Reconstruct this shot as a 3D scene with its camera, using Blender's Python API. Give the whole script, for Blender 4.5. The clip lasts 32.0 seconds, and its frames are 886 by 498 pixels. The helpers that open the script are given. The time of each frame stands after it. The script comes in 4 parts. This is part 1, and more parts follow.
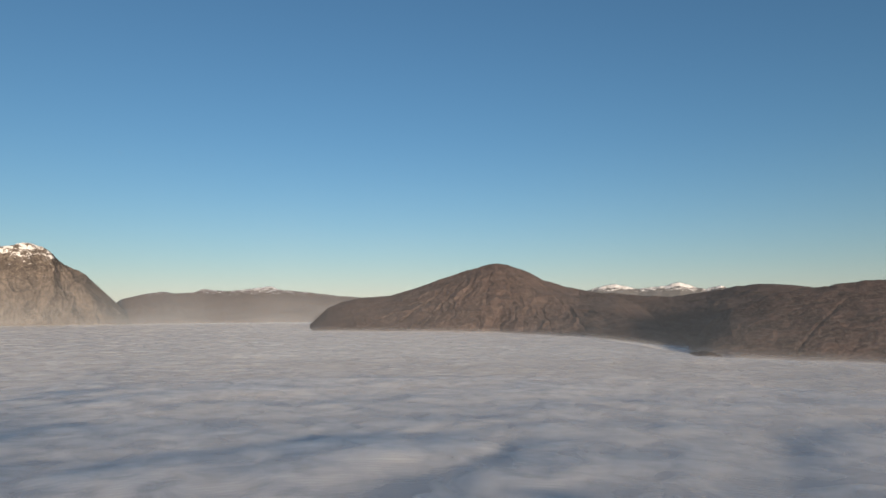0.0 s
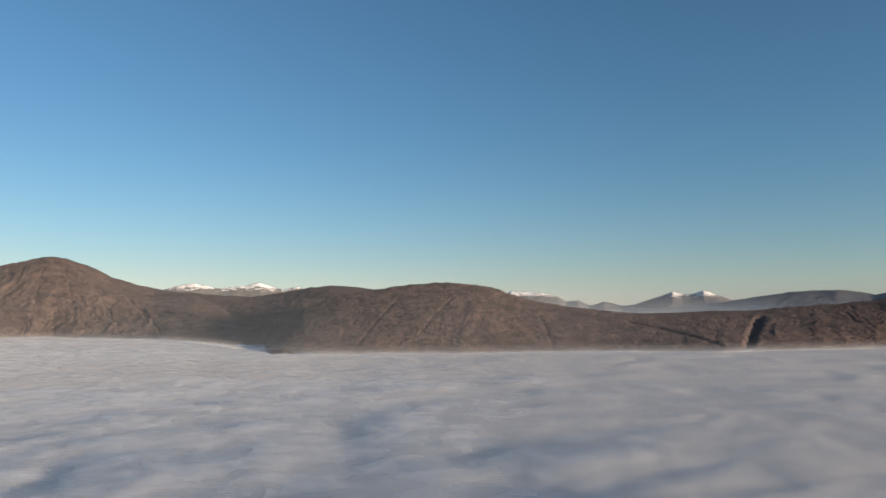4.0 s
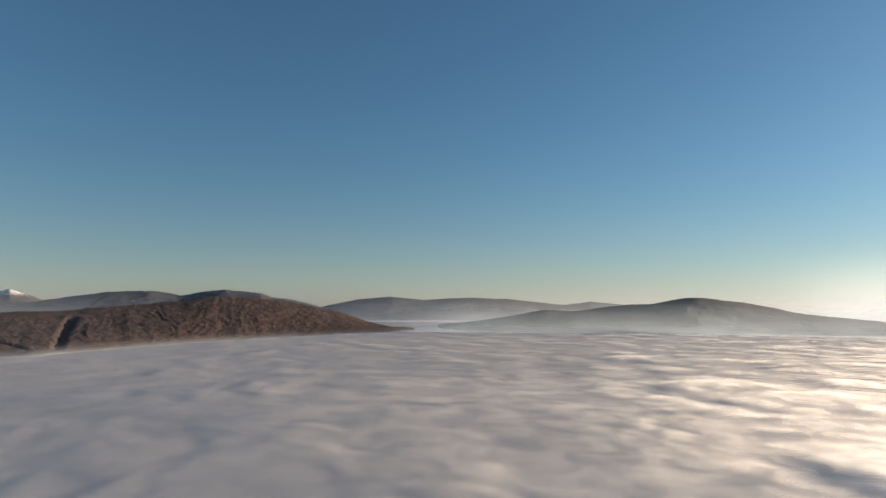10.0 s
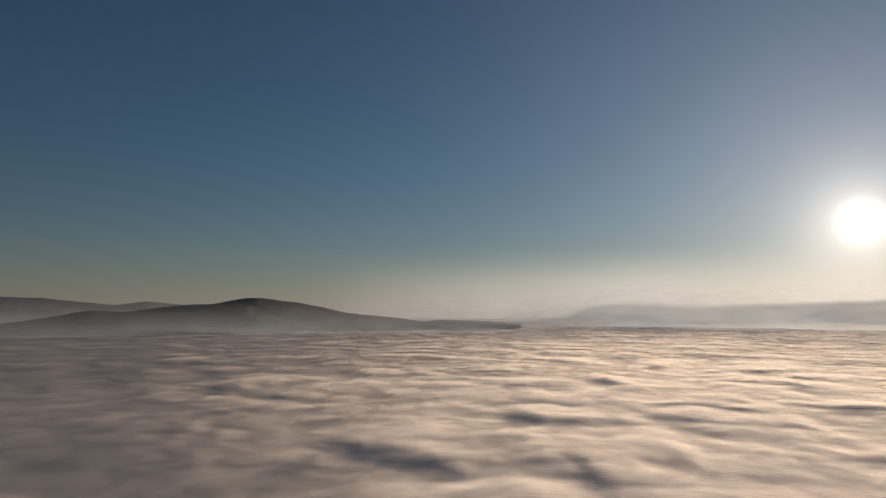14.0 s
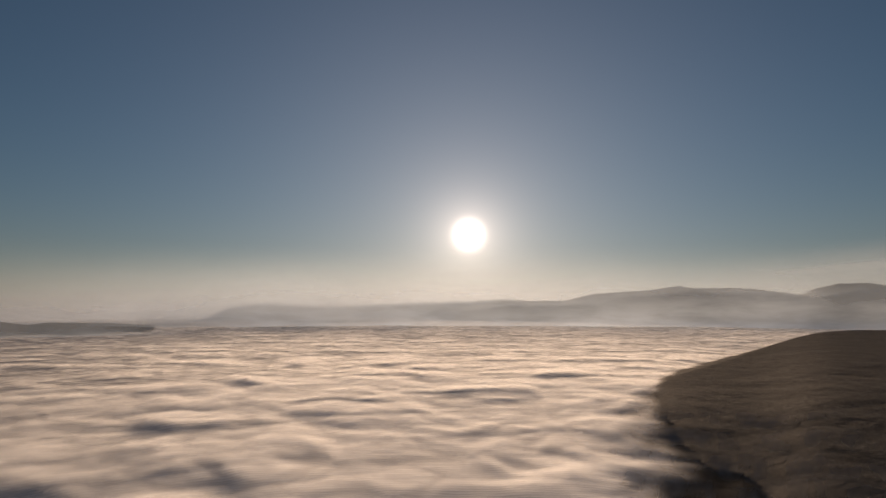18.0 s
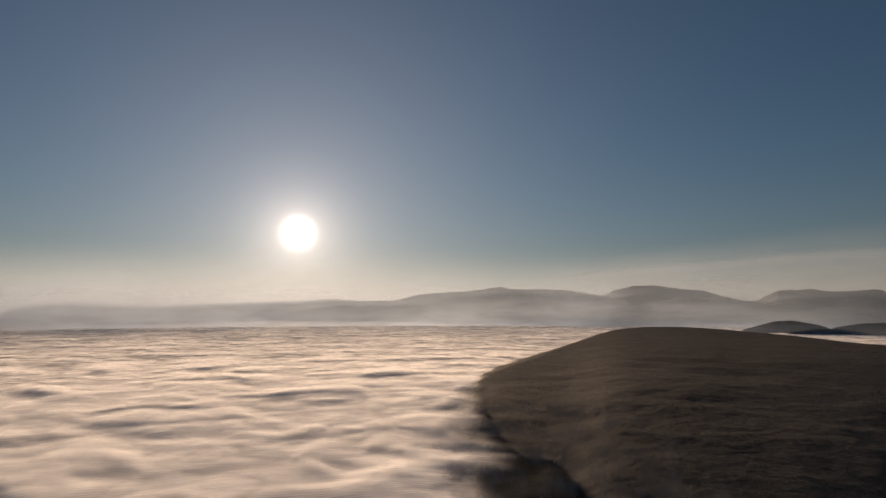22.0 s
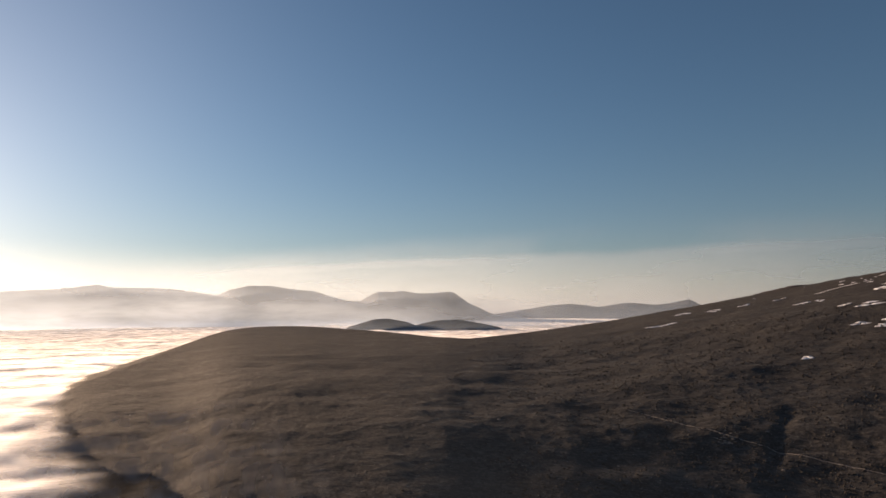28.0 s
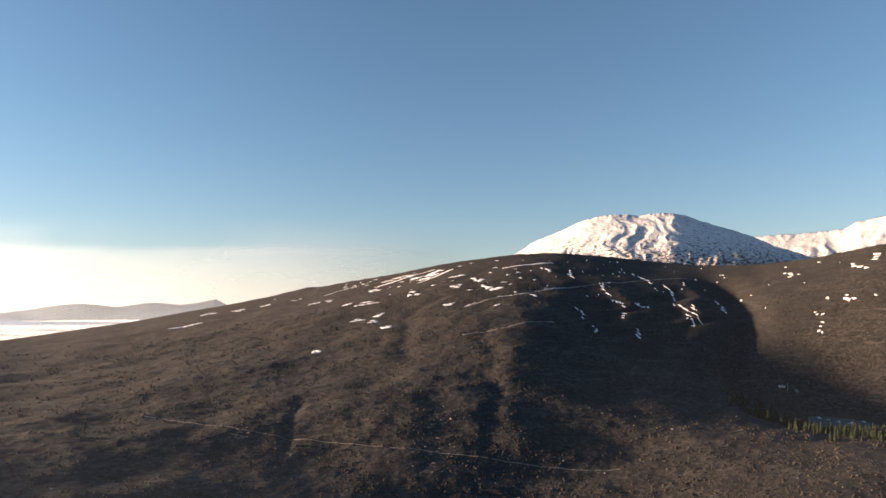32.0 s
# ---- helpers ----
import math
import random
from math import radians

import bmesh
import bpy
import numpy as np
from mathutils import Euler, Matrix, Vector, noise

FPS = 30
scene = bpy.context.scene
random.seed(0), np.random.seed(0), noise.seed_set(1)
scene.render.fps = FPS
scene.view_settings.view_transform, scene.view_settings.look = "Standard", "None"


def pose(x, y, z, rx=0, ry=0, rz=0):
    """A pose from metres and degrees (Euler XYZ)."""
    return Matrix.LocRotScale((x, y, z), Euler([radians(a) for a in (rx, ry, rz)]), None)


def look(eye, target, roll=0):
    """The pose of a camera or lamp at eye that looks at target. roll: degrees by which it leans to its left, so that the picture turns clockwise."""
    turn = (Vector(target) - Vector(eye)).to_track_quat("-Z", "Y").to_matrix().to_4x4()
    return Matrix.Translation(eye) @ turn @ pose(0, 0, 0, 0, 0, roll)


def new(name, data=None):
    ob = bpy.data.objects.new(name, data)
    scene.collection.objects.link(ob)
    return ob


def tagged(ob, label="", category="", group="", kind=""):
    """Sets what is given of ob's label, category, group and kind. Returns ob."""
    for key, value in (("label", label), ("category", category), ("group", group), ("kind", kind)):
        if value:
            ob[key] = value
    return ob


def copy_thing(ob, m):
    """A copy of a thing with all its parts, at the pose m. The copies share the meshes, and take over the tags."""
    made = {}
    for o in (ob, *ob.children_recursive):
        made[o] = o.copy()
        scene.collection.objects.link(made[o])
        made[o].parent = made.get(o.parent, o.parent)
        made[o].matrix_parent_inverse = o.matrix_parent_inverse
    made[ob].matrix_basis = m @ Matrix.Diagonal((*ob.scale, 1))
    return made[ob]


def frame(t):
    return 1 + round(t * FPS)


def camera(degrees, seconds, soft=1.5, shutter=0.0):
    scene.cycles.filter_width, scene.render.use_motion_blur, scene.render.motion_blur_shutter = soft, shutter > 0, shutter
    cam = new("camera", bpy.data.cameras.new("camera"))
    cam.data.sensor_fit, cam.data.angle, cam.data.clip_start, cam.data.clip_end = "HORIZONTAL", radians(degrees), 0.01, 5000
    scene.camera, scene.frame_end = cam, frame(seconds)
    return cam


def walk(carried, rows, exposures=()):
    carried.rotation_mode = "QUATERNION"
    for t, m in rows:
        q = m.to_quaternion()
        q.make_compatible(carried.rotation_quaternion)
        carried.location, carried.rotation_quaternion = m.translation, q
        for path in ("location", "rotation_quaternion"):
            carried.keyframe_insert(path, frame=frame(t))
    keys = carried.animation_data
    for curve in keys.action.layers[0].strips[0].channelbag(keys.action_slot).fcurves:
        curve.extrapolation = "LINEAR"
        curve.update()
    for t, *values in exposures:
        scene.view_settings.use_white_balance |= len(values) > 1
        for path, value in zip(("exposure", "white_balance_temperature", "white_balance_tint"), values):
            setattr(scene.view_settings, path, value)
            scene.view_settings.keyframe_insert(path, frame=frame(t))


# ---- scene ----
# camera: a drone hovering over the cloud sea, turning clockwise where it stands
EYE_Z = 95.0
TILT = 4.93
cam = camera(69.5, 32.0, soft=1.6)
TURNS = [
    (0.0, 0.0), (0.5, 4.44), (1.0, 8.76), (1.5, 13.2), (2.0, 17.65), (2.5, 22.2), (3.5, 31.6), (4.5, 40.95), (5.0, 45.58), (5.5, 50.3),
    (6.0, 55.15), (6.5, 59.87), (7.0, 64.48), (7.5, 69.12), (8.0, 73.8), (8.5, 78.49), (9.0, 83.18), (9.5, 87.86), (10.0, 92.57),
    (10.5, 97.3), (11.0, 102.01), (11.5, 106.74), (12.0, 111.45), (12.5, 116.16), (13.0, 120.92), (13.5, 125.65), (14.0, 130.38),
    (14.5, 135.15), (15.0, 139.9), (15.5, 144.55), (16.5, 153.2), (17.5, 159.6), (18.0, 161.47), (18.5, 163.35), (19.0, 165.22),
    (19.5, 167.1), (20.0, 168.98), (20.5, 170.87), (21.0, 172.76), (21.5, 174.7), (22.0, 176.65), (22.5, 178.54), (23.0, 180.41),
    (23.5, 182.29), (24.0, 184.18), (24.5, 186.08), (25.5, 190.2), (26.5, 195.8), (27.0, 200.5), (27.5, 205.3), (28.0, 210.13),
    (28.5, 215.03), (29.0, 220.0), (29.5, 225.03), (30.0, 230.08), (30.5, 235.1), (31.0, 240.15), (31.5, 245.3), (32.0, 250.7)]
walk(cam, [(t, pose(0, 0, EYE_Z, 90 + TILT, 0, -a)) for t, a in TURNS],
     exposures=[(0, 1.25, 6600, 12), (3, 1.40, 6600, 12), (6, 1.70, 6600, 12), (9, 1.60, 6600, 12), (11, 0.85, 6800, 14), (13, 0.25, 7050, 17),
                (15, -0.42, 7200, 21), (19, -0.38, 7350, 23), (24, -0.30, 7250, 23), (26.5, 0.15, 7250, 24), (28, 1.00, 7400, 25), (30, 1.70, 7550, 24), (32, 2.15, 7650, 24)])

# ---- sky and sun ----
SUN_AZ, SUN_EL = 163.8, 6.2


def bearing(az, el=0.0):
    a, e = radians(az), radians(el)
    return Vector((math.sin(a) * math.cos(e), math.cos(a) * math.cos(e), math.sin(e)))


SUN_DIR = bearing(SUN_AZ, SUN_EL)


class Nodes:
    """Short hand for a node tree."""

    def __init__(self, tree):
        self.tree = tree
        tree.nodes.clear()

    def add(self, kind, **kw):
        n = self.tree.nodes.new("ShaderNode" + kind)
        for key, value in kw.items():
            if key == "op":
                n.operation = value
            elif key == "blend":
                n.blend_type = value
        return n

    def link(self, a, b):
        self.tree.links.new(a, b)

    def put(self, socket, value):
        if isinstance(value, bpy.types.NodeSocket):
            self.link(value, socket)
        else:
            socket.default_value = value

    def math(self, op, a, b=0.0, c=0.0, clamp=False):
        n = self.add("Math", op=op)
        n.use_clamp = clamp
        for s, v in zip(n.inputs, (a, b, c)):
            self.put(s, v)
        return n.outputs[0]

    def vmath(self, op, a, b=(0, 0, 0)):
        n = self.add("VectorMath", op=op)
        self.put(n.inputs[0], a)
        self.put(n.inputs[1], b)
        return n.outputs["Value"] if op == "DOT_PRODUCT" else n.outputs[0]

    def noise(self, vec, scale, detail=4.0, rough=0.55, warp=0.0):
        n = self.add("TexNoise")
        self.put(n.inputs["Vector"], vec)
        n.inputs["Scale"].default_value = scale
        n.inputs["Detail"].default_value = detail
        n.inputs["Roughness"].default_value = rough
        n.inputs["Distortion"].default_value = warp
        return n.outputs["Fac"]

    def ramp(self, fac, lo, hi, a=0.0, b=1.0):
        n = self.add("MapRange")
        n.interpolation_type = "SMOOTHSTEP"
        for s, v in zip(n.inputs, (fac, lo, hi, a, b)):
            self.put(s, v)
        return n.outputs[0]

    def mix(self, fac, a, b, blend="MIX"):
        n = self.add("Mix")
        n.data_type, n.blend_type = "RGBA", blend
        self.put(n.inputs["Factor"], fac)
        self.put(n.inputs[6], a if isinstance(a, bpy.types.NodeSocket) else (*a, 1))
        self.put(n.inputs[7], b if isinstance(b, bpy.types.NodeSocket) else (*b, 1))
        return n.outputs[2]

    def place(self, scale=(1, 1, 1)):
        g = self.add("NewGeometry")
        return self.vmath("MULTIPLY", g.outputs["Position"], scale)

    def out(self, shader, kind="OutputMaterial"):
        self.link(shader, self.add(kind).inputs["Surface"])


world = bpy.data.worlds.new("sky")
scene.world = world
world.use_nodes = True
w = Nodes(world.node_tree)
direction = w.add("TexCoord").outputs["Generated"]
lowered = w.vmath("NORMALIZE", w.vmath("ADD", direction, (0, 0, 0.02)))
sky = w.add("TexSky")
sky.sky_type, sky.sun_disc = "NISHITA", False
sky.sun_elevation, sky.sun_rotation = radians(SUN_EL), radians(SUN_AZ)
sky.altitude, sky.air_density, sky.dust_density, sky.ozone_density = 600, 1.0, 0.12, 3.2
w.link(lowered, sky.inputs["Vector"])
SKY = 0.065
sky_light = w.add("Background")
height = w.add("SeparateXYZ")
w.link(direction, height.inputs[0])
low = w.math("EXPONENT", w.math("MULTIPLY", w.math("MAXIMUM", w.math("ADD", height.outputs["Z"], 0.02), 0.0), -13.0))
tinted = w.mix(1.0, sky.outputs[0], (0.92, 1.0, 0.945), "MULTIPLY")
grey = w.add("RGBToBW")
w.link(tinted, grey.inputs[0])
hazy = w.mix(1.0, w.mix(0.0, grey.outputs[0], (0, 0, 0)), (1.06, 0.945, 0.95), "MULTIPLY")
w.link(w.mix(w.math("MULTIPLY", low, 0.8), tinted, hazy), sky_light.inputs["Color"])
sky_light.inputs["Strength"].default_value = SKY
# the glare of the low sun in thin air
away = w.math("ARCCOSINE", w.vmath("DOT_PRODUCT", direction, tuple(SUN_DIR)))
core = w.math("MULTIPLY", w.math("EXPONENT", w.math("MULTIPLY", w.math("POWER", w.math("DIVIDE", away, radians(0.85)), 2.0), -1.0)), 9.0)
glow = w.math("MULTIPLY", w.math("EXPONENT", w.math("DIVIDE", away, radians(-2.0))), 1.1)
aureole = w.math("MULTIPLY", w.math("EXPONENT", w.math("DIVIDE", away, radians(-9.0))), 0.31)
sun_glare = w.add("Background")
sun_glare.inputs["Color"].default_value = (1.0, 0.93, 0.82, 1)
w.link(w.math("ADD", core, w.math("ADD", glow, aureole)), sun_glare.inputs["Strength"])
wide_glare = w.add("Background")
wide_glare.inputs["Color"].default_value = (0.66, 0.81, 1.0, 1)
w.link(w.math("MULTIPLY", w.math("EXPONENT", w.math("MULTIPLY", w.math("POWER", w.math("DIVIDE", away, radians(25.0)), 2.0), -1.0)), 0.088), wide_glare.inputs["Strength"])
both, glares = w.add("AddShader"), w.add("AddShader")
w.link(sun_glare.outputs[0], glares.inputs[0])
w.link(wide_glare.outputs[0], glares.inputs[1])
w.link(sky_light.outputs[0], both.inputs[0])
w.link(glares.outputs[0], both.inputs[1])
w.out(both.outputs[0], "OutputWorld")

lamp = bpy.data.lights.new("sun", "SUN")
lamp.energy, lamp.angle, lamp.color = 4.8, radians(5.0), (1.0, 0.78, 0.54)
sun = new("sun", lamp)
sun.matrix_world = look(SUN_DIR * 300, (0, 0, 0))


# ---- noise over the plan, in metres ----
def lattice(x, y, seed):
    """Smooth gradient noise of about -0.7 to 0.7, one cell a unit."""
    xi, yi = np.floor(x).astype(np.int64), np.floor(y).astype(np.int64)
    xf, yf = x - xi, y - yi

    def grad(ix, iy, dx, dy):
        h = (ix * 374761393 + iy * 668265263 + seed * 974634777) & 0xFFFFFFFF
        h = ((h ^ (h >> 13)) * 1274126177) & 0xFFFFFFFF
        a = ((h ^ (h >> 16)) & 0xFFFF) * (2 * np.pi / 65536)
        return np.cos(a) * dx + np.sin(a) * dy

    u, v = (f * f * f * (f * (f * 6 - 15) + 10) for f in (xf, yf))
    a, b = grad(xi, yi, xf, yf), grad(xi + 1, yi, xf - 1, yf)
    c, d = grad(xi, yi + 1, xf, yf - 1), grad(xi + 1, yi + 1, xf - 1, yf - 1)
    return (a + (b - a) * u) * (1 - v) + (c + (d - c) * u) * v


def rough(x, y, size, octaves, seed, gain=0.5):
    total, amp = 0, 1.0
    for k in range(octaves):
        total = total + amp * lattice(x / size, y / size, seed + k)
        size, amp = size / 2.03, amp * gain
    return total


def smooth(v, lo, hi):
    s = np.clip((v - lo) / (hi - lo), 0, 1)
    return s * s * (3 - 2 * s)


def plan(az, r):
    a = np.radians(az)
    return np.sin(a) * r, np.cos(a) * r


def polar(x, y):
    return np.degrees(np.arctan2(x, y)) % 360, np.hypot(x, y)


def sheet(name, x, y, z, material, parent=None, shade=True, keep=None):
    """A mesh from a grid of places."""
    rows, cols = x.shape
    me = bpy.data.meshes.new(name)
    me.vertices.add(rows * cols)
    me.vertices.foreach_set("co", np.stack([x, y, z], -1).astype(np.float32).ravel())
    i = np.arange(rows * cols).reshape(rows, cols)
    quads = np.stack([i[:-1, :-1], i[1:, :-1], i[1:, 1:], i[:-1, 1:]], -1).reshape(-1, 4)
    if keep is not None:
        quads = quads[np.asarray(keep).ravel()[quads].any(axis=1)]
    me.loops.add(quads.size)
    me.polygons.add(len(quads))
    me.loops.foreach_set("vertex_index", quads.ravel().astype(np.int32))
    me.polygons.foreach_set("loop_start", np.arange(0, quads.size, 4, dtype=np.int32))
    me.polygons.foreach_set("use_smooth", np.full(len(quads), shade))
    me.update(calc_edges=True)
    me.validate()
    me.materials.append(material)
    ob = new(name, me)
    ob.parent = parent
    return ob


def mesh_of(name, verts, faces, material, parent=None, shade=False):
    me = bpy.data.meshes.new(name)
    me.from_pydata(verts, [], faces)
    me.polygons.foreach_set("use_smooth", [shade] * len(me.polygons))
    me.materials.append(material)
    ob = new(name, me)
    ob.parent = parent
    return ob


# ---- materials ----
def material(name):
    m = bpy.data.materials.new(name)
    m.use_nodes = True
    return m, Nodes(m.node_tree)


def surface(n, color, roughness=0.9, bump=None, strength=0.3, depth=1.0, spec=0.2):
    b = n.add("BsdfPrincipled")
    n.put(b.inputs["Base Color"], color if isinstance(color, bpy.types.NodeSocket) else (*color, 1))
    n.put(b.inputs["Roughness"], roughness)
    b.inputs["Specular IOR Level"].default_value = spec
    if bump is not None:
        k = n.add("Bump")
        k.inputs["Strength"].default_value, k.inputs["Distance"].default_value = strength, depth
        n.link(bump, k.inputs["Height"])
        n.link(k.outputs[0], b.inputs["Normal"])
    return b.outputs[0]


def moor(name, dark, mid, pale, grain=1.0, snow=0.0, snow_from=0.0, snow_to=1.0, bump=0.5, streaks=0.0, contour=0.0, white=0.8):
    """Winter heather and deer grass: three tones at several scales, rock, and snow that lies above a height."""
    m, n = material(name)
    p = n.place()
    broad = n.noise(p, 0.0035 * grain, 4, 0.6, 0.6)
    patch = n.noise(p, 0.016 * grain, 5, 0.65, 0.8)
    fine = n.noise(p, 0.09 * grain, 5, 0.7, 0.5)
    color = n.mix(n.ramp(patch, 0.36, 0.62), dark, mid)
    if streaks:
        run = n.noise(n.place((1, 1, 0.22)), 0.022 * grain, 6, 0.7, 0.4)
        color = n.mix(n.ramp(run, 0.52, 0.68, 0, streaks), color, pale)
        color = n.mix(n.ramp(run, 0.46, 0.34, 0, streaks), color, tuple(c * 0.5 for c in dark))
    color = n.mix(n.math("MULTIPLY", n.ramp(fine, 0.49, 0.64), n.ramp(broad, 0.35, 0.65, 0.45, 1.0)), color, pale)
    color = n.mix(n.ramp(fine, 0.34, 0.48, 0.75, 0.0), color, tuple(c * 0.45 for c in dark))
    if contour:  # pale grass in bands that follow the slope's level lines
        band = n.noise(n.place((0.5, 0.5, 5.0)), 0.03 * grain, 5, 0.65, 0.6)
        color = n.mix(n.math("MULTIPLY", n.ramp(band, 0.52, 0.66, 0, contour), n.ramp(broad, 0.38, 0.6, 0.25, 1.0)), color, pale)
        color = n.mix(n.ramp(band, 0.47, 0.36, 0, 0.6 * contour), color, tuple(c * 0.55 for c in dark))
    speck = n.noise(p, 0.36 * grain, 3, 0.7, 0.3)
    color = n.mix(n.ramp(speck, 0.52, 0.68, 0, 0.75), color, pale)
    color = n.mix(n.ramp(speck, 0.47, 0.32, 0, 0.85), color, tuple(c * 0.4 for c in dark))
    if snow:
        z = n.add("SeparateXYZ")
        n.link(p, z.inputs[0])
        up = n.ramp(z.outputs["Z"], snow_from, snow_to)
        cover = n.math("ADD", n.math("MULTIPLY", n.noise(n.place((1.0, 1.0, 2.2)), 0.028 * grain, 6, 0.68, 0.4), 0.7),
                       n.math("MULTIPLY", n.noise(p, 0.11 * grain, 4, 0.7), 0.3))
        lies = n.ramp(n.math("ADD", cover, n.math("MULTIPLY", n.math("SUBTRACT", up, 0.5), snow)), 0.5, 0.56)
        color = n.mix(lies, color, (white, white * 1.01, white * 1.045))
    n.out(surface(n, color, 0.92, n.math("ADD", patch, n.math("MULTIPLY", fine, 0.4)), bump, 6.0 / grain))
    return m


MOOR_NEAR = moor("winter_moor", (0.0100, 0.0097, 0.0096), (0.0158, 0.0144, 0.0134), (0.062, 0.056, 0.050), 2.2, bump=0.6, contour=0.65)
MOOR_MID = moor("brown_moor", (0.018, 0.0135, 0.0140), (0.054, 0.0360, 0.0350), (0.100, 0.078, 0.072), 1.2, bump=1.0)
MOOR_PINK = moor("bare_hill", (0.0560, 0.0399, 0.0378), (0.0966, 0.0665, 0.0581), (0.1365, 0.1029, 0.0889), 0.9, snow=0.3, snow_from=90, snow_to=290)
ROCK = moor("rock_and_snow", (0.0462, 0.0396, 0.0370), (0.0792, 0.0660, 0.0594), (0.1452, 0.1254, 0.1122), 0.8, snow=0.45, snow_from=90, snow_to=620, streaks=0.6, white=0.5)
SCREE = moor("scree_hill", (0.034, 0.0245, 0.024), (0.073, 0.050, 0.0465), (0.125, 0.096, 0.086), 1.0, bump=1.0, streaks=0.9)
SNOWY = moor("snowfield", (0.0297, 0.0264, 0.0251), (0.0528, 0.0449, 0.0396), (0.0924, 0.0792, 0.0660), 2.2, snow=0.19, snow_from=40, snow_to=420, white=0.54)
# the far ranges: air haze is painted into these bluer, paler base colours
FAR_SNOW = moor("hazed_far_snow", (0.0480, 0.0480, 0.0520), (0.0800, 0.0760, 0.0760), (0.1200, 0.1120, 0.1120), 0.8, snow=0.5, snow_from=110, snow_to=290, white=0.62)
FAR_PEAKS = moor("hazed_far_peaks", (0.0480, 0.0480, 0.0520), (0.0800, 0.0760, 0.0760), (0.1200, 0.1120, 0.1120), 0.8, snow=0.5, snow_from=70, snow_to=235, white=0.62)
FAR_HAZED = moor("hazed_far_hills", (0.0400, 0.0440, 0.0520), (0.0680, 0.0680, 0.0720), (0.1040, 0.1000, 0.1000), 0.6)
FAR_STREAK = moor("hazed_far_hills_with_snow", (0.0400, 0.0440, 0.0520), (0.0680, 0.0680, 0.0720), (0.1040, 0.1000, 0.1000), 0.7, snow=0.36, snow_from=95, snow_to=330)

def cloud_material(name):
    """The cloud's main top, which scatters light deep inside and thins out to torn wisps at its shore."""
    m, n = material(name)
    thick = n.add("Attribute")
    thick.attribute_name = "thickness"
    clear, mixed = n.add("BsdfTransparent"), n.add("MixShader")
    body = n.add("BsdfDiffuse")
    body.inputs["Color"].default_value = (0.49, 0.49, 0.49, 1)
    wisps = n.noise(n.place(), 0.03, 5, 0.6, 1.0)
    fac = n.ramp(n.math("ADD", thick.outputs["Fac"], n.math("MULTIPLY", n.math("SUBTRACT", wisps, 0.5), 0.5)), 0.3, 1.0)
    n.link(fac, mixed.inputs[0])
    n.link(clear.outputs[0], mixed.inputs[1])
    n.link(body.outputs[0], mixed.inputs[2])
    n.out(mixed.outputs[0])
    return m


CLOUD = cloud_material("cloud_body")


def tops_material(name, onward):
    """Loose droplets: most of the light that meets them goes on through."""
    m, n = material(name)
    thick = n.add("Attribute")
    thick.attribute_name = "thickness"
    d, t = n.add("BsdfDiffuse"), n.add("BsdfTranslucent")
    d.inputs["Color"].default_value = t.inputs["Color"].default_value = (0.97, 0.97, 0.97, 1)
    half, clear, mixed = n.add("MixShader"), n.add("BsdfTransparent"), n.add("MixShader")
    half.inputs[0].default_value = onward
    n.link(d.outputs[0], half.inputs[1])
    n.link(t.outputs[0], half.inputs[2])
    torn = n.noise(n.place((1, 1, 2.5)), 0.03, 3, 0.5, 0.8)
    n.link(n.math("MULTIPLY", thick.outputs["Fac"], n.ramp(torn, 0.3, 0.7, 0.62, 1.4), clamp=True), mixed.inputs[0])
    n.link(clear.outputs[0], mixed.inputs[1])
    n.link(half.outputs[0], mixed.inputs[2])
    n.out(mixed.outputs[0])
    return m


CLOUD_TOP = tops_material("cloud_tops", 0.9)


def veil_material(name, amount, streaks, albedo=(0.50, 0.57, 0.66), forward=0.5):
    """Thin mist: lets most of the view through and scatters the light that falls on it from either side."""
    m, n = material(name)
    a = n.add("Attribute")
    a.attribute_name = "thickness"
    lo = n.noise(n.place((0.2, 0.2, 1.0)), streaks, 4, 0.6, 0.3)
    fac = n.math("MULTIPLY", a.outputs["Fac"], n.ramp(lo, 0.25, 0.65, amount * 0.75, amount), clamp=True)
    d, t = n.add("BsdfDiffuse"), n.add("BsdfTranslucent")
    d.inputs["Color"].default_value = t.inputs["Color"].default_value = (*albedo, 1)
    half, clear, mixed = n.add("MixShader"), n.add("BsdfTransparent"), n.add("MixShader")
    half.inputs[0].default_value = forward
    n.link(d.outputs[0], half.inputs[1])
    n.link(t.outputs[0], half.inputs[2])
    n.link(fac, mixed.inputs[0])
    n.link(clear.outputs[0], mixed.inputs[1])
    n.link(half.outputs[0], mixed.inputs[2])
    n.out(mixed.outputs[0])
    return m


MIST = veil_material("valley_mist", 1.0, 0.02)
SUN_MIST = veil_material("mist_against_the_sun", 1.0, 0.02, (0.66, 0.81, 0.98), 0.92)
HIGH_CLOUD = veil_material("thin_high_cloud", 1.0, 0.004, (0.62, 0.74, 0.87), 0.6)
WISP = veil_material("drifting_mist", 1.5, 0.12, (0.85, 0.86, 0.88), 0.85)


def give_thickness(ob, values):
    ob.data.attributes.new("thickness", "FLOAT", "POINT").data.foreach_set("value", np.asarray(values, np.float32).ravel())


# ---- the mountains round the cloud sea ----
def softened(az, profile, width):
    """The crest's angle over the eye along az, rounded over width degrees."""
    a, e = np.array(profile, float).T
    k = np.linspace(-1, 1, 9)
    wt = np.exp(-2 * k * k)
    return sum(wi * np.interp(az + ki * width, a, e) for ki, wi in zip(k, wt)) / wt.sum()


